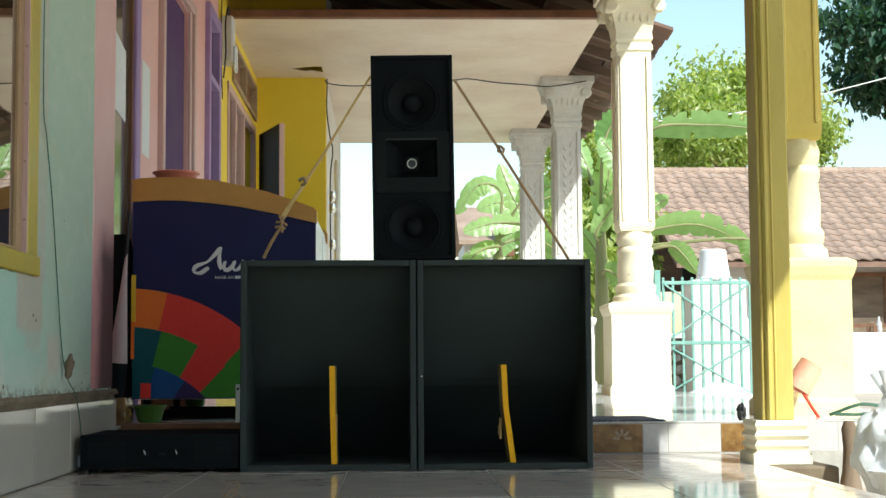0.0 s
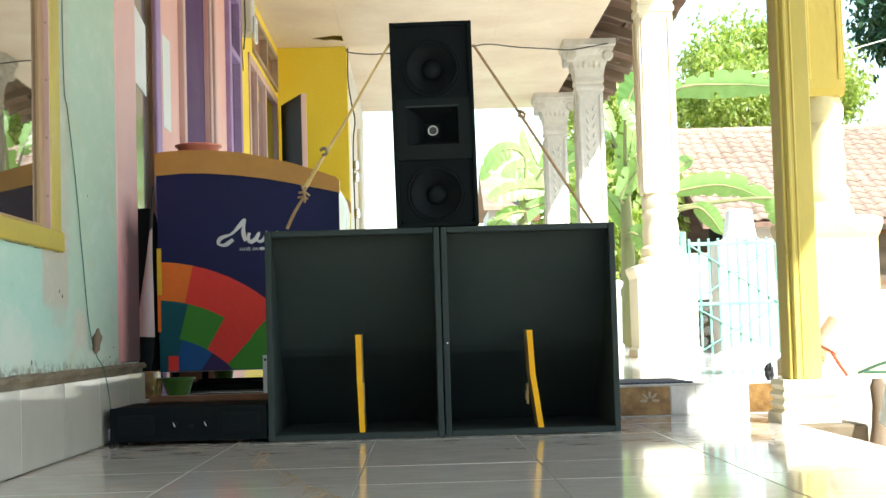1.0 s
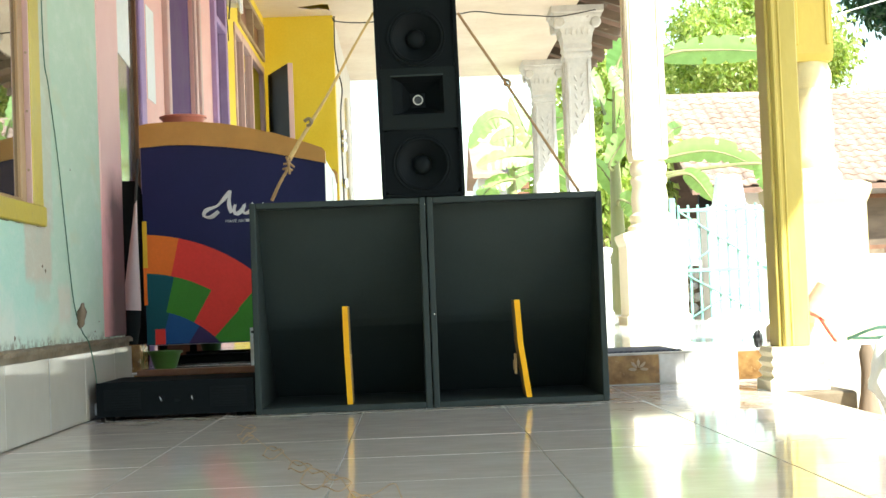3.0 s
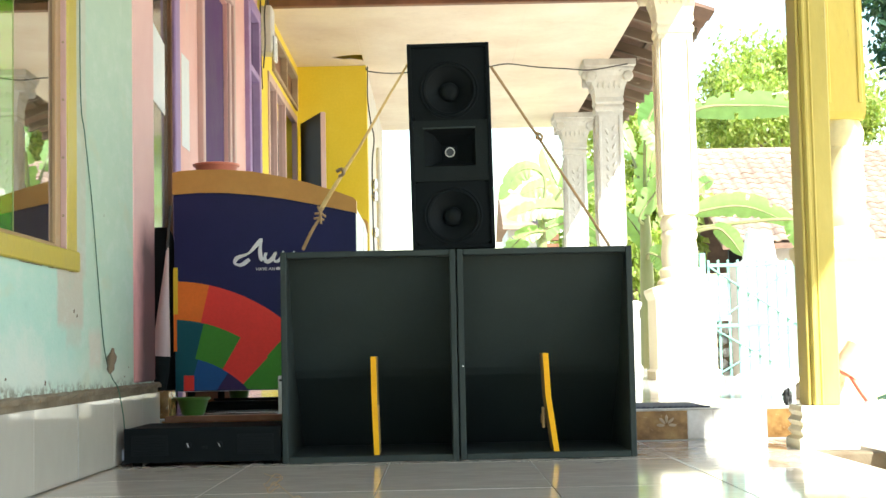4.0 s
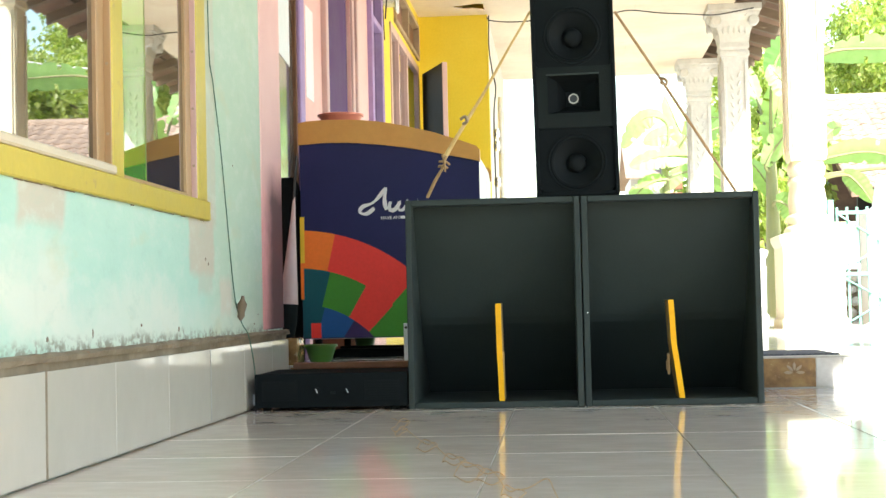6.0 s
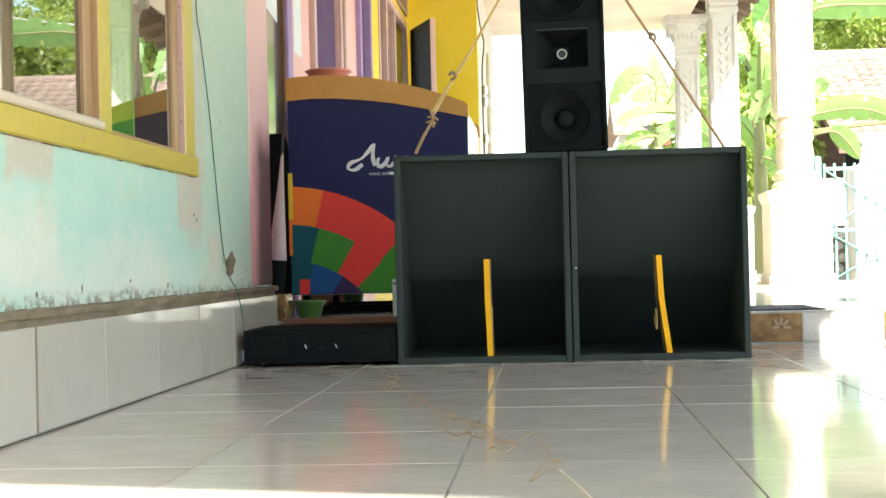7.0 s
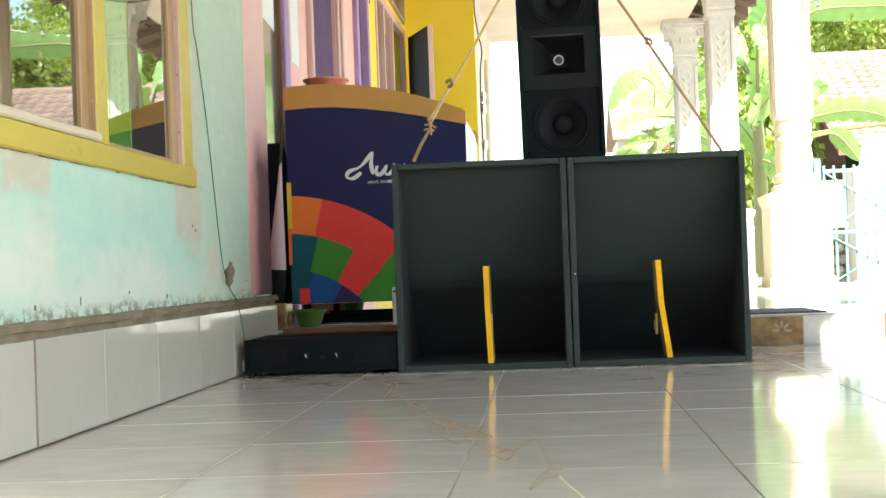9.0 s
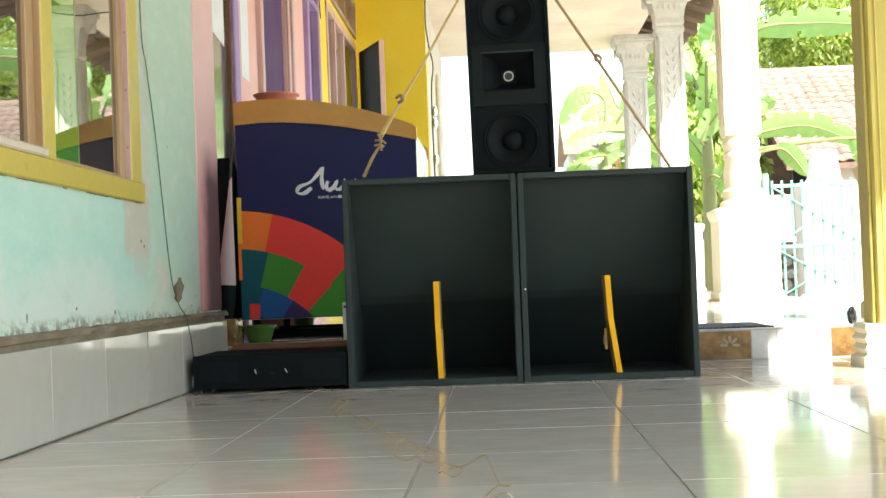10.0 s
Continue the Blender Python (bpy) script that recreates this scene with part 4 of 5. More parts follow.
R = (0.661, 0.521, 0.389, 0.25)
for ring, a0, a1, key in ((0, 1.7, 13.0, "orange"), (0, 13.0, 43.0, "red"), (0, 43.0, 65.0, "green"), (1, 2.0, 14.2, "teal"), (1, 14.2, 30.0, "green"), (1, 30.0, 43.6, "red"), (1, 43.6, 59.0, "green"),
                          (2, 2.8, 15.8, "teal"), (2, 15.8, 33.5, "blue"), (2, 33.5, 47.0, "violet")):
    part("printed_patch", prism(fan(R[ring + 1], R[ring], a0, a1), 0.003, "y", -0.0025), PRINT[key], endp)
part("printed_patch", box(-0.921, -0.884, -0.004, -0.0026, 0.082, 0.137), PRINT["red"], endp)
part("printed_patch", box(-0.957, -0.941, -0.004, 0.001, 0.36, 0.53), PRINT["yellow"], endp)
part("printed_patch", box(-0.957, -0.945, -0.0035, 0.001, 0.225, 0.36), PRINT["orange"], endp)
# white flowing mark as one looping brush stroke, and the small line under it
mark = bmesh.new()
swash = smooth_line([(-0.678, 0, 0.556), (-0.708, 0, 0.536), (-0.732, 0, 0.542), (-0.722, 0, 0.562), (-0.684, 0, 0.576), (-0.655, 0, 0.604), (-0.634, 0, 0.628), (-0.640, 0, 0.590), (-0.636, 0, 0.552)], 5)
for k in range(1, 31):
    swash.append(Vector((-0.636 + 0.112 * k / 30 + 0.010 * math.sin(k * 0.72), 0, 0.562 + 0.017 * math.sin(k * 0.72 - 0.9))))
tube([(p.x, -0.0022, p.z) for p in swash], [0.0062 + 0.0018 * math.sin(0.55 * k) for k in range(len(swash))], 8, mark, flat=0.25)
part("script_mark", mark, WHITE_PRINT, endp, "white flowing mark")


def words(text, size, at, mat, parent, name):
    cu = bpy.data.curves.new(name, "FONT")
    cu.body, cu.size, cu.extrude = text, size, 0.0006
    tmp = new(name, cu)
    bpy.context.view_layer.update()
    me = bpy.data.meshes.new_from_object(tmp)
    bpy.data.objects.remove(tmp)
    me.transform(pose(*at, 90, 0, 0))
    me.materials.clear()
    me.materials.append(mat)
    ob = new(name, me)
    ob.parent = parent
    return ob


words("HAVE AN", 0.0165, (-0.655, -0.002, 0.514), WHITE_PRINT, endp, "small_line")
part("small_line", box(-0.582, -0.52, -0.0025, 0.001, 0.515, 0.5255), WHITE_PRINT, endp)
for a in (-0.91, -0.34):
    for b in (0.09, 0.82):
        ft = part("foot", moved(lathe([(0.022, 0), (0.022, 0.02), (0.014, 0.03), (0.014, 0.08)], 14), pose(a, b, 0)), BLACK_MATT, fz)
part("lid", prism([(-0.92, 0.868), (-0.77, 0.875), (-0.56, 0.842), (-0.33, 0.780), (-0.33, 0.774), (-0.56, 0.836), (-0.77, 0.868), (-0.92, 0.860)], 0.84, "y", 0.04), GLASS, fz, "dark sliding glass lid")


def basin(name, at, r, h, mat, label):
    b = thing(name, label, "bowl", at)
    part("shell", lathe([(r * 0.62, 0), (r * 0.68, 0.004), (r * 0.93, h * 0.85), (r, h * 0.92), (r * 1.04, h), (r * 0.96, h), (r * 0.88, h * 0.82), (r * 0.60, 0.008)], 32), mat, b, smooth=True)
    part("rim", lathe([(r * 1.0, h - 0.006), (r * 1.05, h - 0.006), (r * 1.06, h + 0.001), (r * 1.0, h + 0.003), (r * 0.97, h + 0.001)], 32), mat, b, smooth=True)
    return b


basin("plastic_bowl", (-0.865, 5.16, HIGH), 0.058, 0.060, LIME, "green plastic bowl on the step before the freezer")
basin("plastic_bowl", (-0.835, 6.12, HIGH), 0.048, 0.075, LIME, "green plastic bowl under the freezer in sunlight")
basin("washbasin", (-0.865, 5.75, HIGH + 0.876), 0.088, 0.088, CORAL, "coral red plastic basin on top of the freezer")

um = thing("folded_umbrella", "folded white and black umbrella leaning by the freezer", "umbrella", (-0.985, 5.12, HIGH))
part("canopy", lathe([(0.004, 0.60), (0.010, 0.50), (0.020, 0.38), (0.030, 0.26), (0.034, 0.21)], 14, m=pose(0, 0, 0, 0, 4, 0)), UMBRELLA, um, "white folded cloth", True)
part("canopy_end", lathe([(0.033, 0.21), (0.034, 0.15), (0.024, 0.07), (0.012, 0.0)], 14, m=pose(0, 0, 0, 0, 4, 0)), BLACK_MATT, um, "black folded cloth", True)
part("shaft", tube([(0.040, 0, 0.58), (0.052, 0, 0.74)], 0.005, 8), CABLE, um)
dark = thing("bundle", "dark cloth bundle hanging behind the corner by the freezer", "cloth", (-1.03, 5.45, HIGH))
part("cloth", lathe([(0.055, 0), (0.06, 0.05), (0.05, 0.2), (0.06, 0.45), (0.055, 0.60), (0.046, 0.66), (0.030, 0.69)], 12), BLACK_MATT, dark, smooth=True)
brk = thing("bracket", "small white metal bracket with holes on the step", "bracket", (-0.531, 4.93, HIGH))
part("strip", box(-0.008, 0.008, 0, 0.004, 0, 0.135, 0.002), WHITE_ENAMEL, brk)
part("hole", moved(lathe([(0.0045, 0), (0.0045, 0.001)], 12), pose(0, 0, 0.12, 90, 0, 0)), BLACK_MATT, brk)
sock = thing("socket", "small white socket block by the amplifier", "socket", (-0.93, 4.30, FLOOR))
part("block", box(-0.010, 0.018, 0, 0.05, 0.012, 0.045, 0.004), WHITE_ENAMEL, sock)
part("foot", box(-0.010, 0.018, 0.002, 0.048, 0, 0.012), CABLE, sock)
tray = thing("tray", "low black tray pushed under the freezer", "tray", (-0.93, 5.55, HIGH))
part("pan", box(0, 0.40, 0, 0.5, 0.0, 0.022, 0.004), BLACK_MATT, tray)
for q in (0, 0.48):
    part("rim", box(0, 0.40, q, q + 0.02, 0.022, 0.032, 0.004), BLACK_MATT, tray)
# added dark board, makes the gap below and behind the freezer look shaded
shade_board = thing("board", "added dark board standing in for the shade behind the freezer", "board", (-1.0, 6.35, HIGH))
part("plank", box(-0.10, 0.16, 0, 0.03, 0, 0.30, 0.004), BROWN_WOOD, shade_board)

# ---- porch details ----
dado = setting("dado", box(WALL, WALL + 0.006, 0.04, STEP - 0.013, FLOOR + 0.001, 0.213), CEMENT, "white glazed tiles along the foot of the wall", "wall tiles")
lg = bmesh.new()
prev = None
for k in range(123):
    y = min(0.03 + 0.04 * k, STEP - 0.012)
    j = [random.uniform(-1, 1) for _ in range(4)]
    ring = [lg.verts.new(q) for q in ((WALL - 0.01, y, 0.2135), (WALL + 0.016 + 0.003 * j[0], y, 0.2135 + 0.001 * j[3]), (WALL + 0.019 + 0.003 * j[1], y, 0.224 + 0.002 * j[2]), (WALL + 0.012 + 0.004 * j[3], y, 0.229 + 0.0025 * j[0]), (WALL - 0.01, y, 0.231))]
    if prev:
        for i in range(5):
            lg.faces.new((prev[i], prev[(i + 1) % 5], ring[(i + 1) % 5], ring[i]))
    else:
        lg.faces.new(ring)
    prev = ring
lg.faces.new(prev[::-1])
setting("ledge", lg, CEMENT, "rough grey cement ledge over the wall tiles, flaking", "ledge")
setting("step_trim", box(WALL + 0.03, -0.40, STEP - 0.022, STEP + 0.03, HIGH - 0.012, HIGH + 0.008, 0.003), BROWN_WOOD, "brown wooden strip along the step's edge", "trim")
setting("pier", box(1.108, 1.30, 4.24, STEP - 0.016, -0.2, FLOOR - 0.002, 0.006), CEMENT, "cement block under the porch post", "pier")
setting("skirting_tile", box(-0.965, -0.907, 4.925, 5.06, HIGH, HIGH + 0.092, 0.003), TILE_BROWN, "brown glazed skirting tile at the corner of the raised floor", "tile")
mat_ = thing("door_mat", "thin dark rubber mat with a studded edge on the step", "mat", (0.52, STEP + 0.02, HIGH))
part("sheet", box(0, 0.40, 0, 0.45, 0.001, 0.003, 0.0008), MAT_RUBBER, mat_)
for k in range(22):
    part("stud", moved(lathe([(0.007, 0), (0.007, 0.004), (0.004, 0.006)], 8), pose(0.010 + 0.0181 * k, -0.004, 0.0005)), MAT_RUBBER, mat_)


def wire(name, pts, r, mat, label, category="cable", steps=6):
    ob = mesh_object(name, tube(smooth_line(pts, steps), r, 6), mat, True)
    return tagged(ob, label, category)


wire("wall_cable", [(WALL + 0.005, 3.84, 2.6), (WALL + 0.005, 3.85, 1.6), (WALL + 0.005, 3.855, 1.04), (WALL + 0.005, 3.90, 0.92), (WALL + 0.005, 3.978, 0.744), (WALL + 0.005, 4.046, 0.541), (WALL + 0.006, 4.112, 0.347), (WALL + 0.016, 4.155, 0.264), (WALL + 0.028, 4.19, 0.225), (WALL + 0.030, 4.25, 0.14), (WALL + 0.026, 4.30, 0.05)], 0.0017, GREEN_CABLE, "thin green cable hanging down the turquoise wall")
scrap = thing("dry_leaf", "curled dry brown leaf stuck to the cable on the wall", "leaf", (WALL + 0.002, 4.115, 0.305))
lb = bmesh.new()
bmesh.ops.create_grid(lb, x_segments=4, y_segments=6, size=1)
for v in lb.verts:
    a, b = v.co.x, v.co.y
    w = 0.019 * (1 - 0.75 * b * b) * (1 + 0.25 * math.sin(7 * b))
    v.co = Vector((0.022 + 0.7 * w * a + 0.004 * b, 0.010 * a * a, 0.036 * b))
part("blade", lb, BARK, scrap, smooth=True)
scrap.children[0].modifiers.new("thick", "SOLIDIFY").thickness = 0.002
wire("ceiling_cable", [(-0.55, 11.82, 2.655), (-0.52, 11.8, 2.62), (-0.30, 11.8, 2.60), (0.1, 11.8, 2.625), (0.45, 11.8, 2.64), (0.62, 11.8, 2.66), (0.85, 11.8, 2.63), (1.1, 11.75, 2.60), (1.3, 11.74, 2.585), (1.6, 11.74, 2.63)], 0.005, CABLE, "dark cable sagging along under the ceiling boards")
wire("corner_cable", [(-0.535, 11.8, 2.66), (-0.538, 11.79, 2.4), (-0.515, 11.78, 2.2), (-0.49, 11.78, 2.05), (-0.51, 11.78, 1.8), (-0.505, 11.78, 1.0), (-0.50, 11.78, HIGH + 0.01)], 0.0055, CABLE, "dark cable down the yellow corner")
pole = thing("corner_pole", "pale pole with hooks and cups beside the yellow corner", "pole", (-0.462, 11.95, HIGH))
part("pole", lathe([(0.022, 0), (0.022, 1.85), (0.016, 1.9)], 12), GREY_WALL, pole, smooth=True)
for z in (1.55, 1.45, 1.15):
    part("hook", moved(lathe([(0.02, 0), (0.03, 0.03), (0.025, 0.08)], 12), pose(-0.035, -0.04, z)), CHROME, pole, smooth=True)
mb = thing("electric_meter", "pale electricity meter box on the yellow wall", "meter", (BACK, 9.30, 2.22))
part("box", box(0.002, 0.085, 0, 0.16, 0.05, 0.36, 0.01), GREY_WALL, mb)
part("cover", box(0.086, 0.105, 0.02, 0.14, 0.0, 0.17, 0.01), WHITE_ENAMEL, mb)
wire("meter_cable", [(BACK + 0.03, 9.27, 2.16), (BACK + 0.05, 9.21, 2.31), (BACK + 0.05, 9.19, 2.50), (BACK + 0.06, 9.25, 2.62), (BACK + 0.06, 9.32, 2.58)], 0.005, CABLE, "dark looped cable at the electricity meter")
wire("door_cable", [(BACK + 0.02, 9.24, 3.0), (BACK + 0.02, 9.23, 2.4), (BACK + 0.02, 9.24, 2.2), (BACK + 0.025, 9.26, 2.02)], 0.0035, CABLE, "thin dark wire down the wall's edge")
pg = thing("paper_sheet", "white paper sheet taped inside the narrow window", "paper", (BACK, 5.78, 1.30), "papers")
part("sheet", prism([(0.0, 0.06), (0.30, 0.03), (0.30, 0.33), (0.02, 0.38)], 0.002, "x", -0.0115), PAPER, pg)
pg = thing("paper_sheet", "pale notice pasted on the pink wall", "paper", (BACK, 6.42, 1.25), "papers")
part("sheet", box(0.0005, 0.002, 0, 0.20, 0, 0.42), PAPER, pg)

# thin bare wire trailing over the tiles
loop = [Vector((-0.46, 3.86, 0.003))]
for x, y, rx, ry in ((-0.405, 3.60, 0.014, 0.16), (-0.385, 3.42, 0.010, 0.10), (-0.290, 3.06, 0.020, 0.10), (-0.212, 2.78, 0.022, 0.07), (-0.170, 2.58, 0.026, 0.13), (-0.128, 2.50, 0.024, 0.09), (-0.082, 2.29, 0.020, 0.06)):
    for k in range(9):
        a = -0.6 + 0.87 * k
        loop.append(Vector((x + rx * math.sin(a), y + ry * math.cos(a), 0.0025 + 0.0014 * k * (k % 2))))
loop += [Vector(p) for p in ((-0.060, 2.36, 0.004), (-0.031, 2.43, 0.010), (-0.018, 2.30, 0.006), (-0.004, 2.12, 0.004), (0.010, 2.05, 0.012), (-0.010, 2.06, 0.010), (-0.034, 1.93, 0.003), (-0.012, 2.0, 0.006), (0.006, 2.04, 0.004))]
wire("bare_wire", loop, 0.0009, ROPE_DARK, "thin curly copper wire trailing over the floor tiles", steps=4)
wire("wire_tail", [(0.006, 2.04, 0.003), (0.018, 1.96, 0.003), (0.035, 1.855, 0.003), (0.055, 1.70, 0.003)], 0.0015, CREAM_WOOD, "pale end of the wire on the tiles")

# ---- clutter by the post ----
bs = basin("washbasin", (1.50, 4.12, -0.12), 0.16, 0.115, WHITE_ENAMEL, "white plastic basin on the ground beside the porch")
bag = thing("plastic_bag", "white plastic bag with dark blue print standing in the basin", "bag", (1.435, 4.14, -0.105))
bb = bmesh.new()
bmesh.ops.create_icosphere(bb, subdivisions=4, radius=1)
for v in bb.verts:
    q = v.co.copy()
    k = 1 + 0.22 * noise.noise(q * 2.3) + 0.10 * noise.noise(q * 6)
    pinch = 1 - 0.45 * max(q.z, 0) ** 2
    v.co = Vector((q.x * 0.118 * k * pinch, q.y * 0.10 * k * pinch, 0.16 + q.z * 0.155 * k))
part("sack", bb, BAG, bag, smooth=True)
tb = bmesh.new()
for k in range(5):
    a = k * 1.3
    tube([(0, 0, 0.28), (0.02 * math.cos(a), 0.02 * math.sin(a), 0.32), (0.05 * math.cos(a), 0.05 * math.sin(a), 0.36 + 0.01 * k)], [0.02, 0.014, 0.022], 8, tb, 0.4)
part("top", tb, BAG, bag, smooth=True)
for z, w in ((0.24, 0.05), (0.19, 0.06), (0.11, 0.04)):
    part("print_bar", moved(box(-w / 2, w / 2, -0.124, -0.112, z, z + 0.028, 0.003), pose(-0.02, 0, 0, 0, 8, -10)), BLUE_PRINT, bag, "dark blue printed bar")
dip = thing("water_dipper", "red plastic water dipper hanging at the column's pedestal, sun glare in the cup's colour", "dipper", (1.475, 5.20, 0.25))
m = pose(0, 0, 0, 0, 32, 0)
# cup takes the lightened red, direct sun painted into its colour
part("cup", moved(lathe([(0.040, 0.055), (0.047, -0.05), (0.050, -0.052), (0.043, 0.058), (0.02, 0.060)], 24), m), SUNLIT_RED, dip, smooth=True)
part("handle", tube([(-0.012, -0.03, -0.055), (0.02, -0.03, -0.11), (0.058, -0.03, -0.165)], [0.007, 0.006, 0.007], 8), RED_PLASTIC, dip, smooth=True)
wire("hose", [(1.52, 5.05, HIGH + 0.012), (1.62, 5.0, HIGH + 0.05), (1.72, 5.02, HIGH + 0.03), (1.66, 5.1, HIGH + 0.012), (1.56, 5.12, HIGH + 0.012)], 0.006, GREEN_CABLE, "thin looped hose on the raised floor")
stump = thing("stump", "short rough brown upright by the step", "post", (1.452, 4.62, -0.12))
part("trunk", lathe([(0.042, 0), (0.026, 0.08), (0.021, 0.15), (0.026, 0.21), (0.016, 0.235)], 10), BARK, stump, smooth=True)
cl = thing("cloth_heap", "dark crumpled rag on the step beside the post", "cloth", (1.19, 4.97, HIGH))
cb2 = bmesh.new()
bmesh.ops.create_icosphere(cb2, subdivisions=3, radius=1)
for v in cb2.verts:
    k = 1 + 0.5 * noise.noise(v.co * 3.1)
    v.co = Vector((v.co.x * 0.014 * k, v.co.y * 0.02 * k, max(v.co.z * 0.03 * k + 0.026, 0.0)))
part("rag", cb2, CABLE, cl, smooth=True)

# ---- yard ----
gate = thing("gate", "low faded green metal gate with upright bars and crossed braces", "gate", (2.24, 12.0, -0.12))
GW, GH = 0.75, 1.12
for z in (0.14, 0.58, 1.08):
    part("rail", box(0, GW, -0.015, 0.015, z, z + 0.03, 0.003), FADED_GREEN, gate)
for k in range(10):
    x = 0.012 + k * (GW - 0.024) / 9
    part("bar", box(x - 0.010, x + 0.010, -0.010, 0.010, 0.10, GH + 0.02, 0.002), FADED_GREEN, gate)
for a, b in (((0.02, 0.60), (0.73, 1.08)), ((0.02, 1.08), (0.73, 0.60)), ((0.02, 0.17), (0.73, 0.58)), ((0.02, 0.58), (0.73, 0.17))):
    part("brace", tube([(a[0], -0.02, a[1]), (b[0], -0.02, b[1])], 0.008, 6), FADED_GREEN, gate)
for x in (-0.04, GW + 0.04):
    part("gate_post", box(x - 0.025, x + 0.025, -0.025, 0.025, 0, GH + 0.08, 0.004), FADED_GREEN, gate)

stone_meshes = []
for k in range(4):
    b = bmesh.new()
    bmesh.ops.create_icosphere(b, subdivisions=1, radius=1)
    for v in b.verts:
        v.co *= 1 + 0.3 * noise.noise(v.co * 1.7 + Vector((k * 9, 0, 0)))
    me = bpy.data.meshes.new("stone")
    b.to_mesh(me)
    b.free()
    me.materials.append(GREY_STONE)
    stone_meshes.append(me)
rub = thing("rubble_wall", "low wall of pale rubble stones beyond the gate", "stone wall", (2.3, 13.3, -0.12))
part("core", box(0, 0.72, 0.05, 0.30, 0, 0.66, 0.02), CEMENT, rub)
for j in range(6):
    for i in range(8):
        ob = new("stone", random.choice(stone_meshes))
        ob.parent = rub
        ob.matrix_basis = pose(0.045 + 0.09 * i + (0.045 if j % 2 else 0) * 0.8, 0.05, 0.055 + 0.105 * j, random.uniform(0, 40), random.uniform(0, 40), random.uniform(0, 90)) @ Matrix.Diagonal((0.05, 0.05, 0.05, 1))
pier2 = thing("gate_pier", "whitewashed pier with a white tub on it", "pier", (2.86, 13.0, -0.12))
part("pier", box(-0.20, 0.30, -0.15, 0.15, 0, 1.17, 0.01), GREY_WALL, pier2)
tub = thing("tub", "white tapered plastic tub standing upside down on the pier", "tub", (2.90, 13.0, 1.0505))
part("shell", lathe([(0.16, 0), (0.165, 0.02), (0.15, 0.03), (0.115, 0.27), (0.10, 0.28)], 24), WHITE_ENAMEL, tub, smooth=True)
setting("yard_wall", box(2.2, 24.0, 20.0, 20.2, -0.2, 0.72, 0.01), GREY_WALL, "low whitewashed wall across the yard", "wall")
sack = thing("sack", "pale sack with a green leaf on it lying at the gate", "sack", (2.62, 11.6, -0.12))
b = bmesh.new()
bmesh.ops.create_icosphere(b, subdivisions=3, radius=1)
for v in b.verts:
    k = 1 + 0.3 * noise.noise(v.co * 2)
    v.co = Vector((v.co.x * 0.26 * k, v.co.y * 0.16, max(0.0, 0.13 + v.co.z * 0.13 * k)))
part("cloth", b, BAG, sack, smooth=True)

# neighbour's house
HOUSE_X0, HOUSE_X1, EAVE_Y, EAVE_Z, RIDGE_Y, RIDGE_Z = 4.75, 17.0, 24.0, 1.98, 28.0, 4.02
house = thing("house", "low whitewashed village house with a clay tile roof", "house", (0, 0, 0))
hb = wall_with_openings(0, 0.15, HOUSE_X0 + 0.5, HOUSE_X1 - 0.4, -0.12, 2.2, [(7.75, 8.55, 0.9, 1.85), (9.3, 10.2, -0.11, 1.9), (11.4, 12.4, 0.8, 1.85)])
for v in hb.verts:
    v.co = Vector((v.co.y, 24.7 + v.co.x, v.co.z))
part("wall", hb, GREY_WALL, house)
# near-black sheet stands for the dark room behind the openings
part("back_room", box(HOUSE_X0 + 0.5, HOUSE_X1 - 0.4, 26.0, 26.1, -0.12, 2.2), DARK, house)
for a, b_ in ((7.75, 8.55), (11.4, 12.4)):
    w = part("window", box(a, a + 0.07, 24.66, 24.74, 0.9, 1.85, 0, box(b_ - 0.07, b_, 24.66, 24.74, 0.9, 1.85, 0, box(a + 0.07, b_ - 0.07, 24.66, 24.74, 1.78, 1.85, 0, box(a + 0.07, b_ - 0.07, 24.66, 24.74, 0.9, 0.97)))), BROWN_WOOD, house)
    part("shutter", box(a + 0.07, b_ - 0.07, 24.70, 24.73, 0.97, 1.78), OLD_WOOD, w, "closed grey wooden shutter")
    part("sill", box(a - 0.05, b_ + 0.05, 24.6, 24.74, 0.82, 0.9), CEMENT, w)
part("door", box(9.3, 10.2, 24.76, 24.8, -0.11, 1.9), BROWN_WOOD, house)
house_roof = part("roof", prism([(EAVE_Y, EAVE_Z), (RIDGE_Y, RIDGE_Z), (32.0, EAVE_Z), (32.0, EAVE_Z - 0.08), (RIDGE_Y, RIDGE_Z - 0.08), (EAVE_Y, EAVE_Z - 0.08)], HOUSE_X1 - HOUSE_X0, "x", HOUSE_X0), CLAY_DARK, house, "weathered clay tile roof")
cap0 = part("ridge_cap", lathe([(0.07, 0), (0.095, 0.03), (0.085, 0.33)], 10, m=pose(0, 0, 0, 0, 90, 0)), CLAY, house, smooth=True)
cap0.matrix_basis = pose(HOUSE_X0, RIDGE_Y, RIDGE_Z + 0.03)
for k in range(1, 40):
    cap = new("ridge_cap", cap0.data)
    cap.parent = house
    cap.matrix_basis = pose(HOUSE_X0 + 0.306 * k, RIDGE_Y, RIDGE_Z + 0.03)
for x in (5.3, 9.0, 13.0, 16.4):
    part("veranda_post", box(x - 0.05, x + 0.05, 24.15, 24.25, -0.12, 1.96), BROWN_WOOD, house)
bench = thing("shelf_rack", "low dark rack with bottles under the neighbour's eaves", "rack", (7.55, 22.6, -0.12))
for z in (0.45, 0.8):
    part("board", box(0, 1.6, 0, 0.4, z, z + 0.05), BROWN_WOOD, bench)
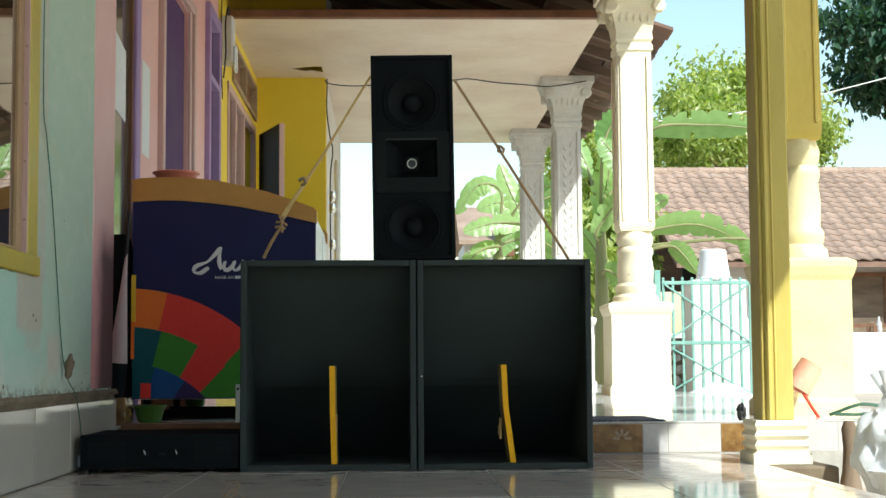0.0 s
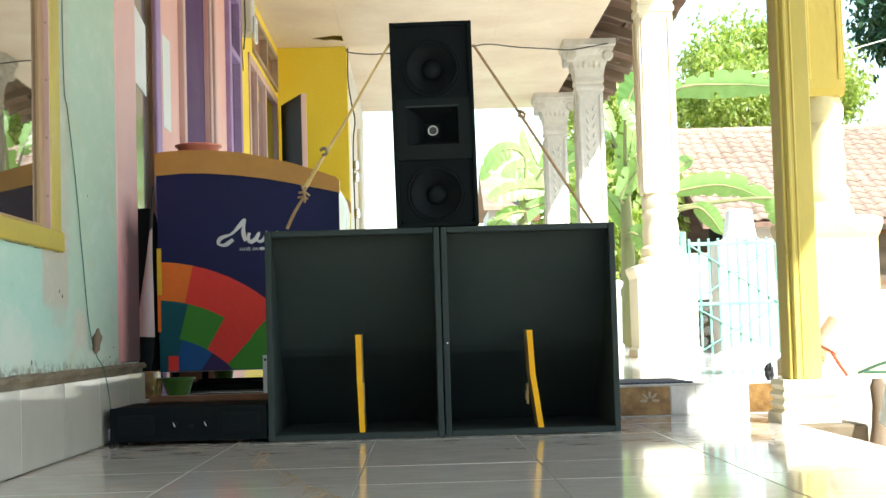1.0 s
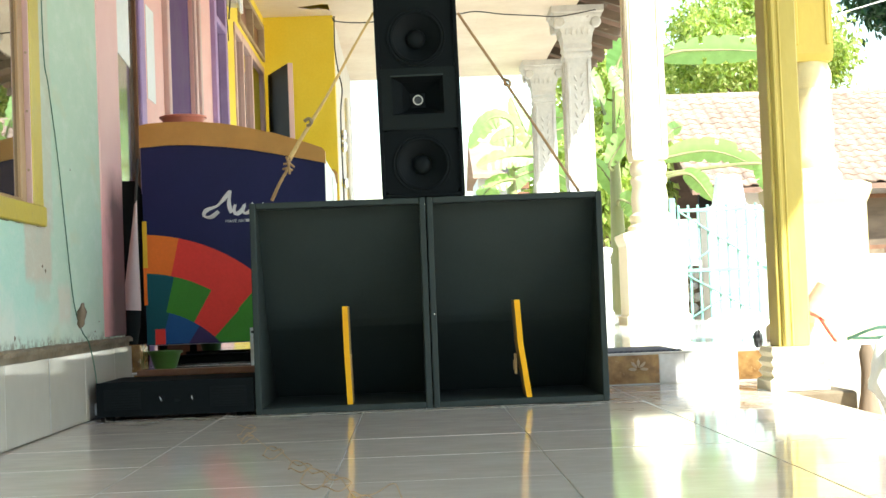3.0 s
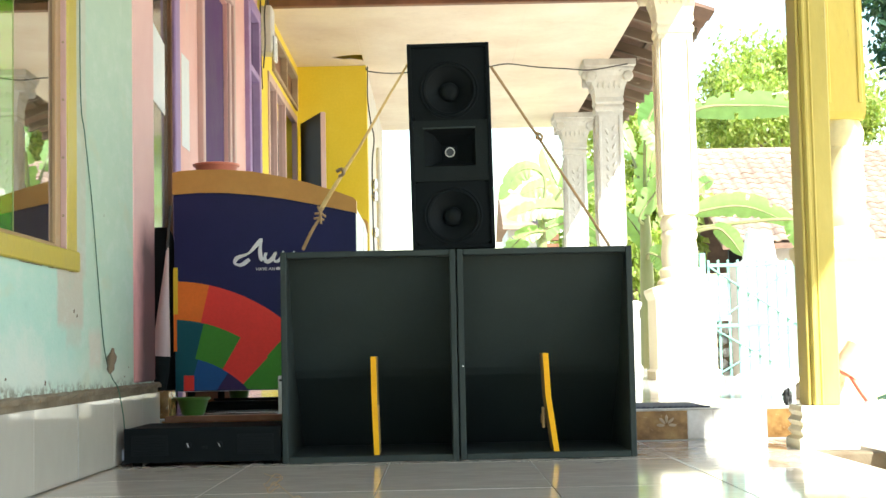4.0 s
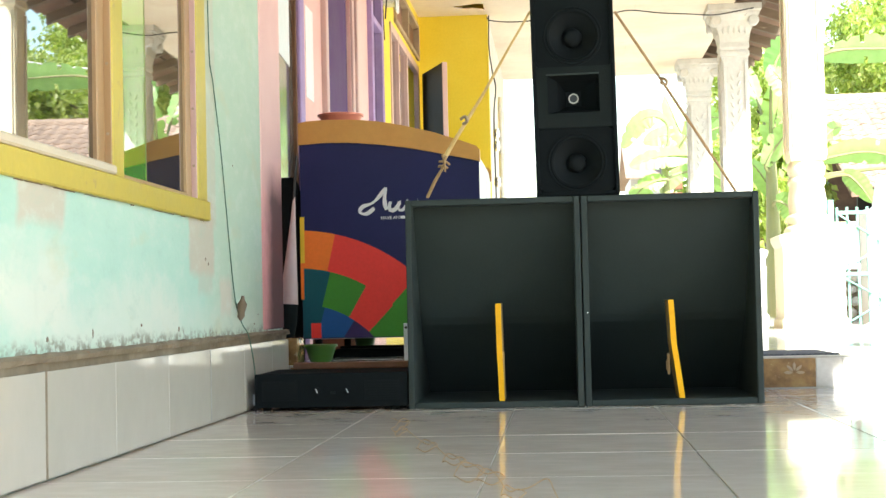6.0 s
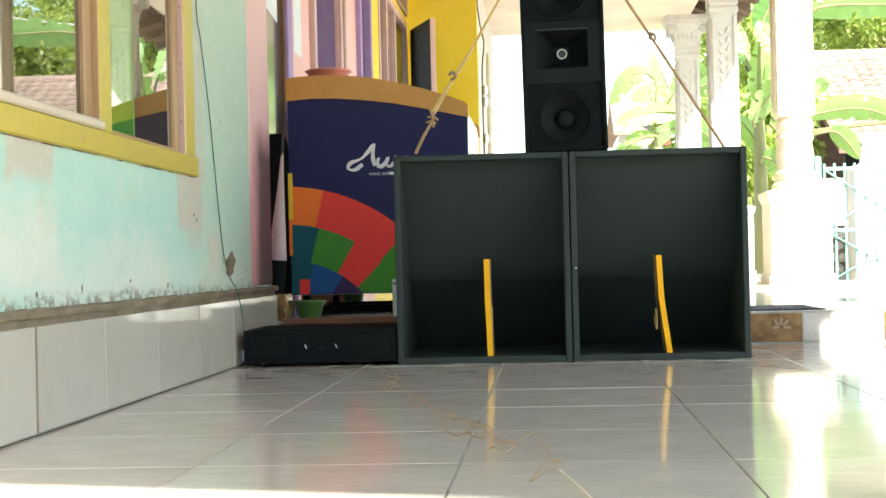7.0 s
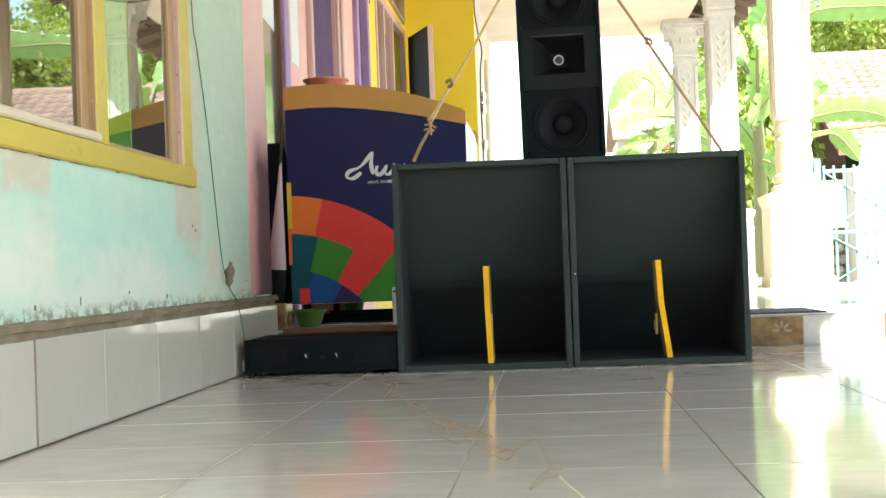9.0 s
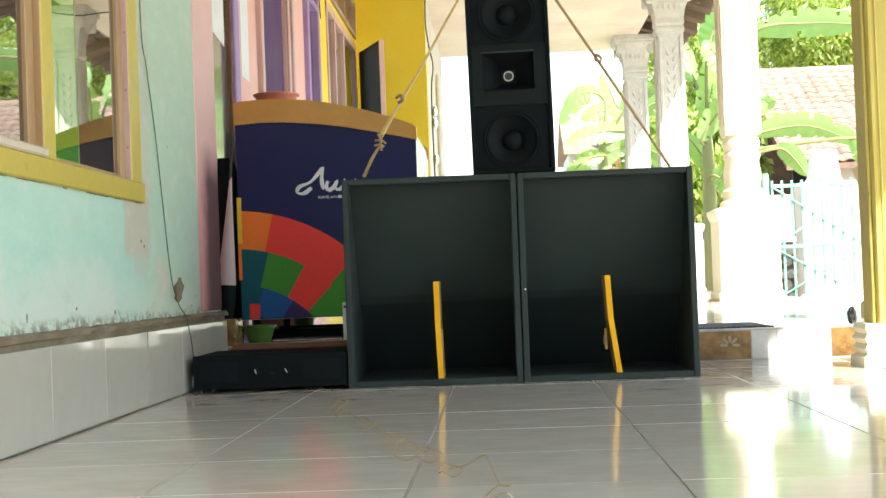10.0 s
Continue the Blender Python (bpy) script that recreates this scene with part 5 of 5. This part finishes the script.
for x in (0.03, 1.52):
    part("leg", box(x, x + 0.06, 0.02, 0.08, 0, 1.0), BROWN_WOOD, bench)
    part("leg", box(x, x + 0.06, 0.32, 0.38, 0, 1.0), BROWN_WOOD, bench)
for k in range(8):
    bt = thing("bottle", "clear grey bottle standing on the rack", "bottle", (7.72 + 0.17 * k, 22.78, 0.7305), "bottles on the rack")
    part("glass", lathe([(0.045, 0), (0.05, 0.02), (0.05, 0.18), (0.02, 0.24), (0.018, 0.30)], 10), TILE_GREY, bt, smooth=True)
shed = thing("shed", "small old shed with a clay tile roof behind the banana plants", "shed", (1.15, 21.0, -0.12))
part("wall", box(-0.10, 0.34, 0.3, 2.0, 0, 2.2), GREY_WALL, shed)
part("roof", prism([(0.0, 2.24), (1.3, 2.86), (2.5, 2.24), (2.5, 2.18), (1.3, 2.80), (0.0, 2.18)], 0.62, "x", -0.18), CLAY, shed)
for k in range(6):
    part("plank", box(0.36 + 0.005 * k, 0.62, -0.12, -0.04, 1.85 + 0.14 * k, 1.95 + 0.14 * k, 0.01), BROWN_WOOD, shed)
part("prop", box(0.45, 0.52, -0.10, -0.05, 0, 1.86), BROWN_WOOD, shed)


# ---- plants ----
def blade(base, tip, width, sag, roll, seed):
    """A broad leaf from base to tip, arched by sag, folded at the midrib, with wavy and torn edges."""
    rnd = random.Random(seed)
    bm, n, rows = bmesh.new(), 28, []
    base, tip = Vector(base), Vector(tip)
    for i in range(n + 1):
        t = i / n
        c = base.lerp(tip, t) + Vector((0, 0, sag * 4 * t * (1 - t)))
        d = ((tip - base) + Vector((0, 0, sag * 4 * (1 - 2 * t)))).normalized()
        side = d.cross(Vector((0, -1, 0))).normalized()
        side = side * math.cos(roll) + Vector((0, 1, 0)) * math.sin(roll)
        up = side.cross(d)
        w = width * max(math.sin(math.pi * min(0.05 + 0.95 * t, 1.0)), 0.02) ** 0.45
        row = []
        for k in (-1.0, -0.5, 0.0, 0.5, 1.0):
            cut = 1 - (rnd.random() * 0.30 if abs(k) == 1 and rnd.random() < 0.22 else 0)
            row.append(bm.verts.new(c + side * (k * w * cut) + up * (-0.22 * abs(k) * w + 0.05 * w * math.sin(1.7 * i + 3 * k))))
        rows.append(row)
    for p, q in zip(rows, rows[1:]):
        for k in range(4):
            if not (k in (0, 3) and rnd.random() < 0.05):
                bm.faces.new((p[k], p[k + 1], q[k + 1], q[k]))
    return bm


def banana_plant(at, height, leaves, label, seed):
    """Leaves: where the blade starts and ends, across and up from the foot, then its half width, arch and turn."""
    p = thing("banana_plant", label, "plant", at, "banana plants")
    part("stem", lathe([(0.10, 0), (0.085, height * 0.4), (0.06, height * 0.85), (0.03, height * 1.02)], 12), BANANA_STEM, p, smooth=True)
    for k, (bx, bz, tx, tz, w, sag, roll) in enumerate(leaves):
        dy = 0.12 * ((k * 7) % 5 - 2)
        lf = part("leaf", blade((bx, dy, bz), (tx, dy * 1.6, tz), w, sag, roll, seed + k), BANANA, p, smooth=True)
        mid = Vector(((bx + tx) / 2, dy * 1.3, (bz + tz) / 2 + sag))
        part("stalk", tube(smooth_line([(0, 0, min(bz, height) * 0.96), (bx, dy, bz), mid, (tx, dy * 1.6, tz)], 5), [0.022 - 0.018 * i / 15 for i in range(16)], 6), BANANA_STEM, lf)
    return p


banana_plant((1.24, 17.0, -0.12), 2.0, [(0.30, 2.05, -0.42, 1.95, 0.15, 0.06, 0.5), (0.05, 2.45, -0.48, 2.20, 0.16, 0.22, 0.6), (0.30, 2.15, 0.06, 2.85, 0.13, 0.0, 0.2), (0.25, 2.3, 0.62, 2.5, 0.14, 0.10, 0.5), (0.2, 1.9, 0.75, 1.75, 0.14, 0.10, 0.4), (0.0, 1.8, -0.5, 1.45, 0.13, 0.1, 0.5)], "young banana plant with broad torn green leaves", 10)
banana_plant((2.32, 16.0, -0.12), 2.1, [(0.0, 2.78, 0.22, 3.40, 0.17, 0.0, 0.3), (0.0, 2.05, 0.16, 2.85, 0.18, 0.0, 0.35), (-0.08, 2.55, -0.28, 3.05, 0.13, 0.05, 0.3), (-0.08, 1.85, 0.26, 2.28, 0.14, 0.05, 0.4), (0.05, 1.50, -0.22, 1.95, 0.13, 0.04, 0.5), (0.0, 1.45, 0.24, 1.15, 0.14, 0.08, 0.5), (0.1, 2.3, 0.45, 2.5, 0.14, 0.08, 0.6)], "banana plant with broad sunlit leaves behind the columns", 30)
banana_plant((2.62, 15.5, -0.12), 2.6, [(0.15, 2.92, 1.32, 2.90, 0.155, 0.05, 0.35), (0.15, 1.86, 1.24, 1.70, 0.145, 0.14, 0.45), (0.22, 2.12, 0.45, 2.25, 0.09, 0.02, 0.4), (0.34, 1.68, 0.62, 1.38, 0.11, 0.06, 0.4), (-0.1, 2.5, -0.35, 2.9, 0.15, 0.05, 0.4), (1.10, 1.75, 1.22, 1.38, 0.10, 0.0, 0.6)], "tall banana plant with leaves stretched over the yard", 50)
banana_plant((1.75, 19.4, -0.12), 2.2, [(0.0, 2.4, 0.7, 2.6, 0.17, 0.15, 0.5), (0.0, 2.4, -0.6, 2.5, 0.17, 0.15, 0.5), (0.0, 2.3, 0.25, 3.3, 0.17, 0.0, 0.4), (0, 2.2, -0.4, 1.8, 0.15, 0.1, 0.5), (0, 2.2, 0.5, 1.8, 0.15, 0.1, 0.5)], "banana plant with broad sunlit leaves behind the columns", 90)


def tree(at, height, crown, count, leaf, mat, label, seed, clumps=26):
    """A tapered trunk with limbs, and a crown of leaves gathered in uneven clumps."""
    rnd = random.Random(seed)
    t = thing("tree", label, "tree", at, "trees")
    cx, cy, cz = crown
    part("trunk", tube([(0, 0, 0), (0.06, 0.02, height * 0.3), (-0.03, 0.05, height * 0.6), (0.02, 0, height * 0.85)], [0.20, 0.15, 0.11, 0.05], 10), BARK, t, smooth=True)
    centres, lb = [], bmesh.new()
    for k in range(clumps):
        a, e, r = rnd.uniform(0, 2 * math.pi), rnd.uniform(-0.7, 1.3), rnd.uniform(0.55, 1.0)
        c = Vector((cx * r * math.cos(a) * math.cos(e), cy * r * math.sin(a) * math.cos(e), height * 0.78 + cz * r * math.sin(e)))
        centres.append((c, rnd.uniform(0.22, 0.42)))
        if k % 3 == 0:
            tube([(0, 0, height * rnd.uniform(0.35, 0.7)), c * 0.5 + Vector((0, 0, height * 0.32)), c], [0.07, 0.045, 0.015], 6, lb)
    part("limb", lb, BARK, t)
    verts, faces = [], []
    for k in range(count):
        c, s = centres[k % clumps]
        d = Vector([max(-1.7, min(1.7, rnd.gauss(0, q))) for q in (1, 1, 0.8)])
        p = c + d * s * (cx + cz) * 0.28
        q = Euler((rnd.uniform(-0.9, 0.9), rnd.uniform(0.0, 1.3), rnd.uniform(0, 6.3))).to_matrix()
        z = leaf * rnd.uniform(0.6, 1.3)
        o = len(verts)
        for v in ((0, 0, 0), (0.45, 0.28, 0.06), (1.0, 0.06, -0.12), (0.5, -0.26, 0.06)):
            verts.append(tuple(p + q @ (Vector(v) * z)))
        faces += [(o, o + 1, o + 2), (o, o + 2, o + 3)]
    me = bpy.data.meshes.new("crown")
    me.from_pydata(verts, [], faces)
    me.materials.append(mat)
    ob = new("crown", me)
    ob.parent = t
    return t


tree((7.9, 33.0, -0.12), 6.9, (2.1, 2.2, 1.9), 26000, 0.15, FOLIAGE, "broad sunlit tree with dense green leaves behind the roof", 3, 34)
tree((19.5, 36.0, -0.12), 7.5, (3.6, 2.6, 2.4), 24000, 0.2, FOLIAGE, "broad sunlit tree with dense green leaves behind the house", 5, 34)
tree((13.6, 34.0, -0.12), 10.4, (3.6, 2.6, 2.1), 15000, 0.24, FOLIAGE_DARK, "tall dark-leaved tree overhanging the yard", 7, 36)
tree((5.3, 38.0, -0.12), 7.4, (1.6, 1.6, 2.8), 11000, 0.17, FOLIAGE, "slender pale green tree behind the house", 11, 24)
tree((-1.6, 24.0, -0.12), 1.7, (2.0, 1.2, 0.6), 6000, 0.16, FOLIAGE, "leafy bush in the yard beyond the porch", 17, 26)
tree((3.4, 26.0, -0.12), 2.8, (1.6, 1.2, 1.2), 6000, 0.2, FOLIAGE, "leafy bush in the yard beyond the porch", 19, 26)
tree((17.0, 27.5, -0.12), 7.0, (3.0, 2.6, 2.6), 9000, 0.28, FOLIAGE_DARK, "tall dark-leaved tree beside the house", 23, 30)
wire("power_line", [(-6, 19.0, 4.3), (0, 19.4, 3.62), (3.67, 19.8, 3.66), (6.83, 19.8, 4.25), (16, 20.4, 6.9)], 0.009, GREY_WALL, "thin pale power line over the yard")

# plain wall added behind the viewer, never in view, limiting light from the south
setting("yard_wall_south", box(-8.0, 9.0, -6.2, -6.0, -0.2, 3.2, 0.01), GREY_WALL, "added plain whitewashed wall across the unseen front yard", "wall")
for x, y, h in ((-6.0, 19.0, 4.55), (16.0, 20.4, 7.15)):
    up = thing("utility_pole", "grey concrete utility pole carrying the power line", "pole", (x, y, -0.12), "utility poles")
    part("pole", lathe([(0.14, 0), (0.09, h)], 12), GREY_WALL, up, smooth=True)
    part("crossarm", box(-0.5, 0.5, -0.04, 0.04, h - 0.22, h - 0.12), BROWN_WOOD, up)
lf = thing("motif", "pale flower motif on the brown step tile", "tile motif", (0.762, STEP - 0.016, 0.052))
for k in range(5):
    b = bmesh.new()
    bmesh.ops.create_icosphere(b, subdivisions=1, radius=1, matrix=pose(0, 0, 0, 0, k * 45 - 90, 0) @ Matrix.Translation((0, 0, 0.020)) @ Matrix.Diagonal((0.006, 0.0015, 0.015, 1)))
    part("petal", b, RAW_WOOD, lf)

# ---- tiles, piece by piece ----
def tile_mesh(name, w, d, t, mat, gap=0.0011):
    bm = box(gap, w - gap, gap, d - gap, -t, 0, 0.0012)
    me = bpy.data.meshes.new(name)
    bmesh.ops.recalc_face_normals(bm, faces=bm.faces)
    bm.to_mesh(me)
    bm.free()
    me.materials.append(mat)
    return me


def piece(name, me, parent, m):
    ob = new(name, me)
    ob.parent = parent
    ob.matrix_basis = m
    return ob


def lay(parent, x0, x1, y0, y1, z, gx, gy, size, mat):
    """Square tiles on a grid through (gx, gy), cut at the borders."""
    cache = {}
    i0, i1 = math.floor((x0 - gx) / size), math.ceil((x1 - gx) / size)
    j0, j1 = math.floor((y0 - gy) / size), math.ceil((y1 - gy) / size)
    for i in range(i0, i1):
        for j in range(j0, j1):
            a, b = max(x0, gx + i * size), min(x1, gx + (i + 1) * size)
            c, d = max(y0, gy + j * size), min(y1, gy + (j + 1) * size)
            key = (round(b - a, 3), round(d - c, 3))
            if min(key) < 0.01:
                continue
            if key not in cache:
                cache[key] = tile_mesh("tile", *key, 0.004, mat)
            piece("tile", cache[key], parent, pose(a, c, z + random.uniform(-0.0004, 0.0004), random.uniform(-0.03, 0.03), random.uniform(-0.03, 0.03), 0))

lay(floor, WALL + 0.001, 1.105, -1.6, STEP - 0.013, FLOOR, -0.140, 3.737, 0.40, TILE)
lay(high, BACK + 0.001, 1.98, STEP - 0.004, 15.4, HIGH, -0.140, STEP, 0.40, TILE_HIGH)
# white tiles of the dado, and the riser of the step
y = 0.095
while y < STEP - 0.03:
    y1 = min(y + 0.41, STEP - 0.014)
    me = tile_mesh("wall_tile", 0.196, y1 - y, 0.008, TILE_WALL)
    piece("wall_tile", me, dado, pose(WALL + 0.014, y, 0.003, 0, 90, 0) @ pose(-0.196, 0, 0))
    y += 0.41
for q, mat in ((2.555, CEMENT), (3.785, GROUT)):
    part("dark_joint", box(WALL + 0.0134, WALL + 0.0148, q - 0.005, q + 0.004, 0.004, 0.198), mat, dado, "dirt-filled dark joint")
x, k = WALL + 0.016, 0
while x < 1.97:
    w = min(next(e for e in (-0.743, -0.543, -0.343, -0.143, 0.057, 0.257, 0.457, 0.657, 0.835, 0.92, 1.10, 1.30, 1.50, 1.70, 1.90, 2.2) if e > x + 0.001), 1.975) - x
    mat = TILE_GREY if 0.83 < x < 0.9 else (TILE_PALE if 0.9 < x < 1.05 or x > 1.28 else TILE_BROWN)
    me = tile_mesh("riser_tile", w, 0.098, 0.010, mat)
    piece("riser_tile", me, high, pose(x, STEP - 0.005, 0.002, 90, 0, 0))
    x, k = x + w, k + 1
# roof tiles of the neighbour's house
tm = bmesh.new()
prof = [(0.0, 0.0), (0.05, 0.028), (0.10, 0.034), (0.15, 0.020), (0.20, 0.004), (0.245, 0.010)]
for (a, h), (b, g) in zip(prof, prof[1:]):
    v = [tm.verts.new(p) for p in ((a, 0, h), (b, 0, g), (b, 0.31, g), (a, 0.31, h), (a, 0, h - 0.022), (b, 0, g - 0.022))]
    tm.faces.new(v[:4]), tm.faces.new((v[4], v[5], v[1], v[0]))
tile_me = bpy.data.meshes.new("roof_tile")
bmesh.ops.remove_doubles(tm, verts=tm.verts, dist=0.0005)
tm.to_mesh(tile_me)
tm.free()
tile_me.materials.append(CLAY)
slope = math.atan2(RIDGE_Z - EAVE_Z, RIDGE_Y - EAVE_Y)
run = math.hypot(RIDGE_Z - EAVE_Z, RIDGE_Y - EAVE_Y)
verts, faces, n = [], [], 0
base_v = [v.co.copy() for v in tile_me.vertices]
for j in range(int(run / 0.27) + 1):
    for i in range(int((HOUSE_X1 - HOUSE_X0) / 0.235)):
        x, d = HOUSE_X0 + i * 0.235 + random.uniform(-0.012, 0.012), j * 0.27 + random.uniform(-0.012, 0.012)
        m = pose(x, EAVE_Y + d * math.cos(slope), EAVE_Z + 0.05 + d * math.sin(slope), math.degrees(slope) - 3.5 + random.uniform(-1.2, 1.2), random.uniform(-1.2, 1.2), random.uniform(-1, 1))
        if i < 20 and n < 300:
            piece("roof_tile", tile_me, house_roof, m)
            n += 1
        else:
            o = len(verts)
            verts += [m @ v for v in base_v]
            faces += [[o + q for q in p.vertices] for p in tile_me.polygons]
rest = bpy.data.meshes.new("roof_tiles")
rest.from_pydata([tuple(v) for v in verts], [], faces)
rest.materials.append(CLAY)
ob = new("roof_tiles", rest)
ob.parent = house_roof
tagged(ob, kind="stuff")
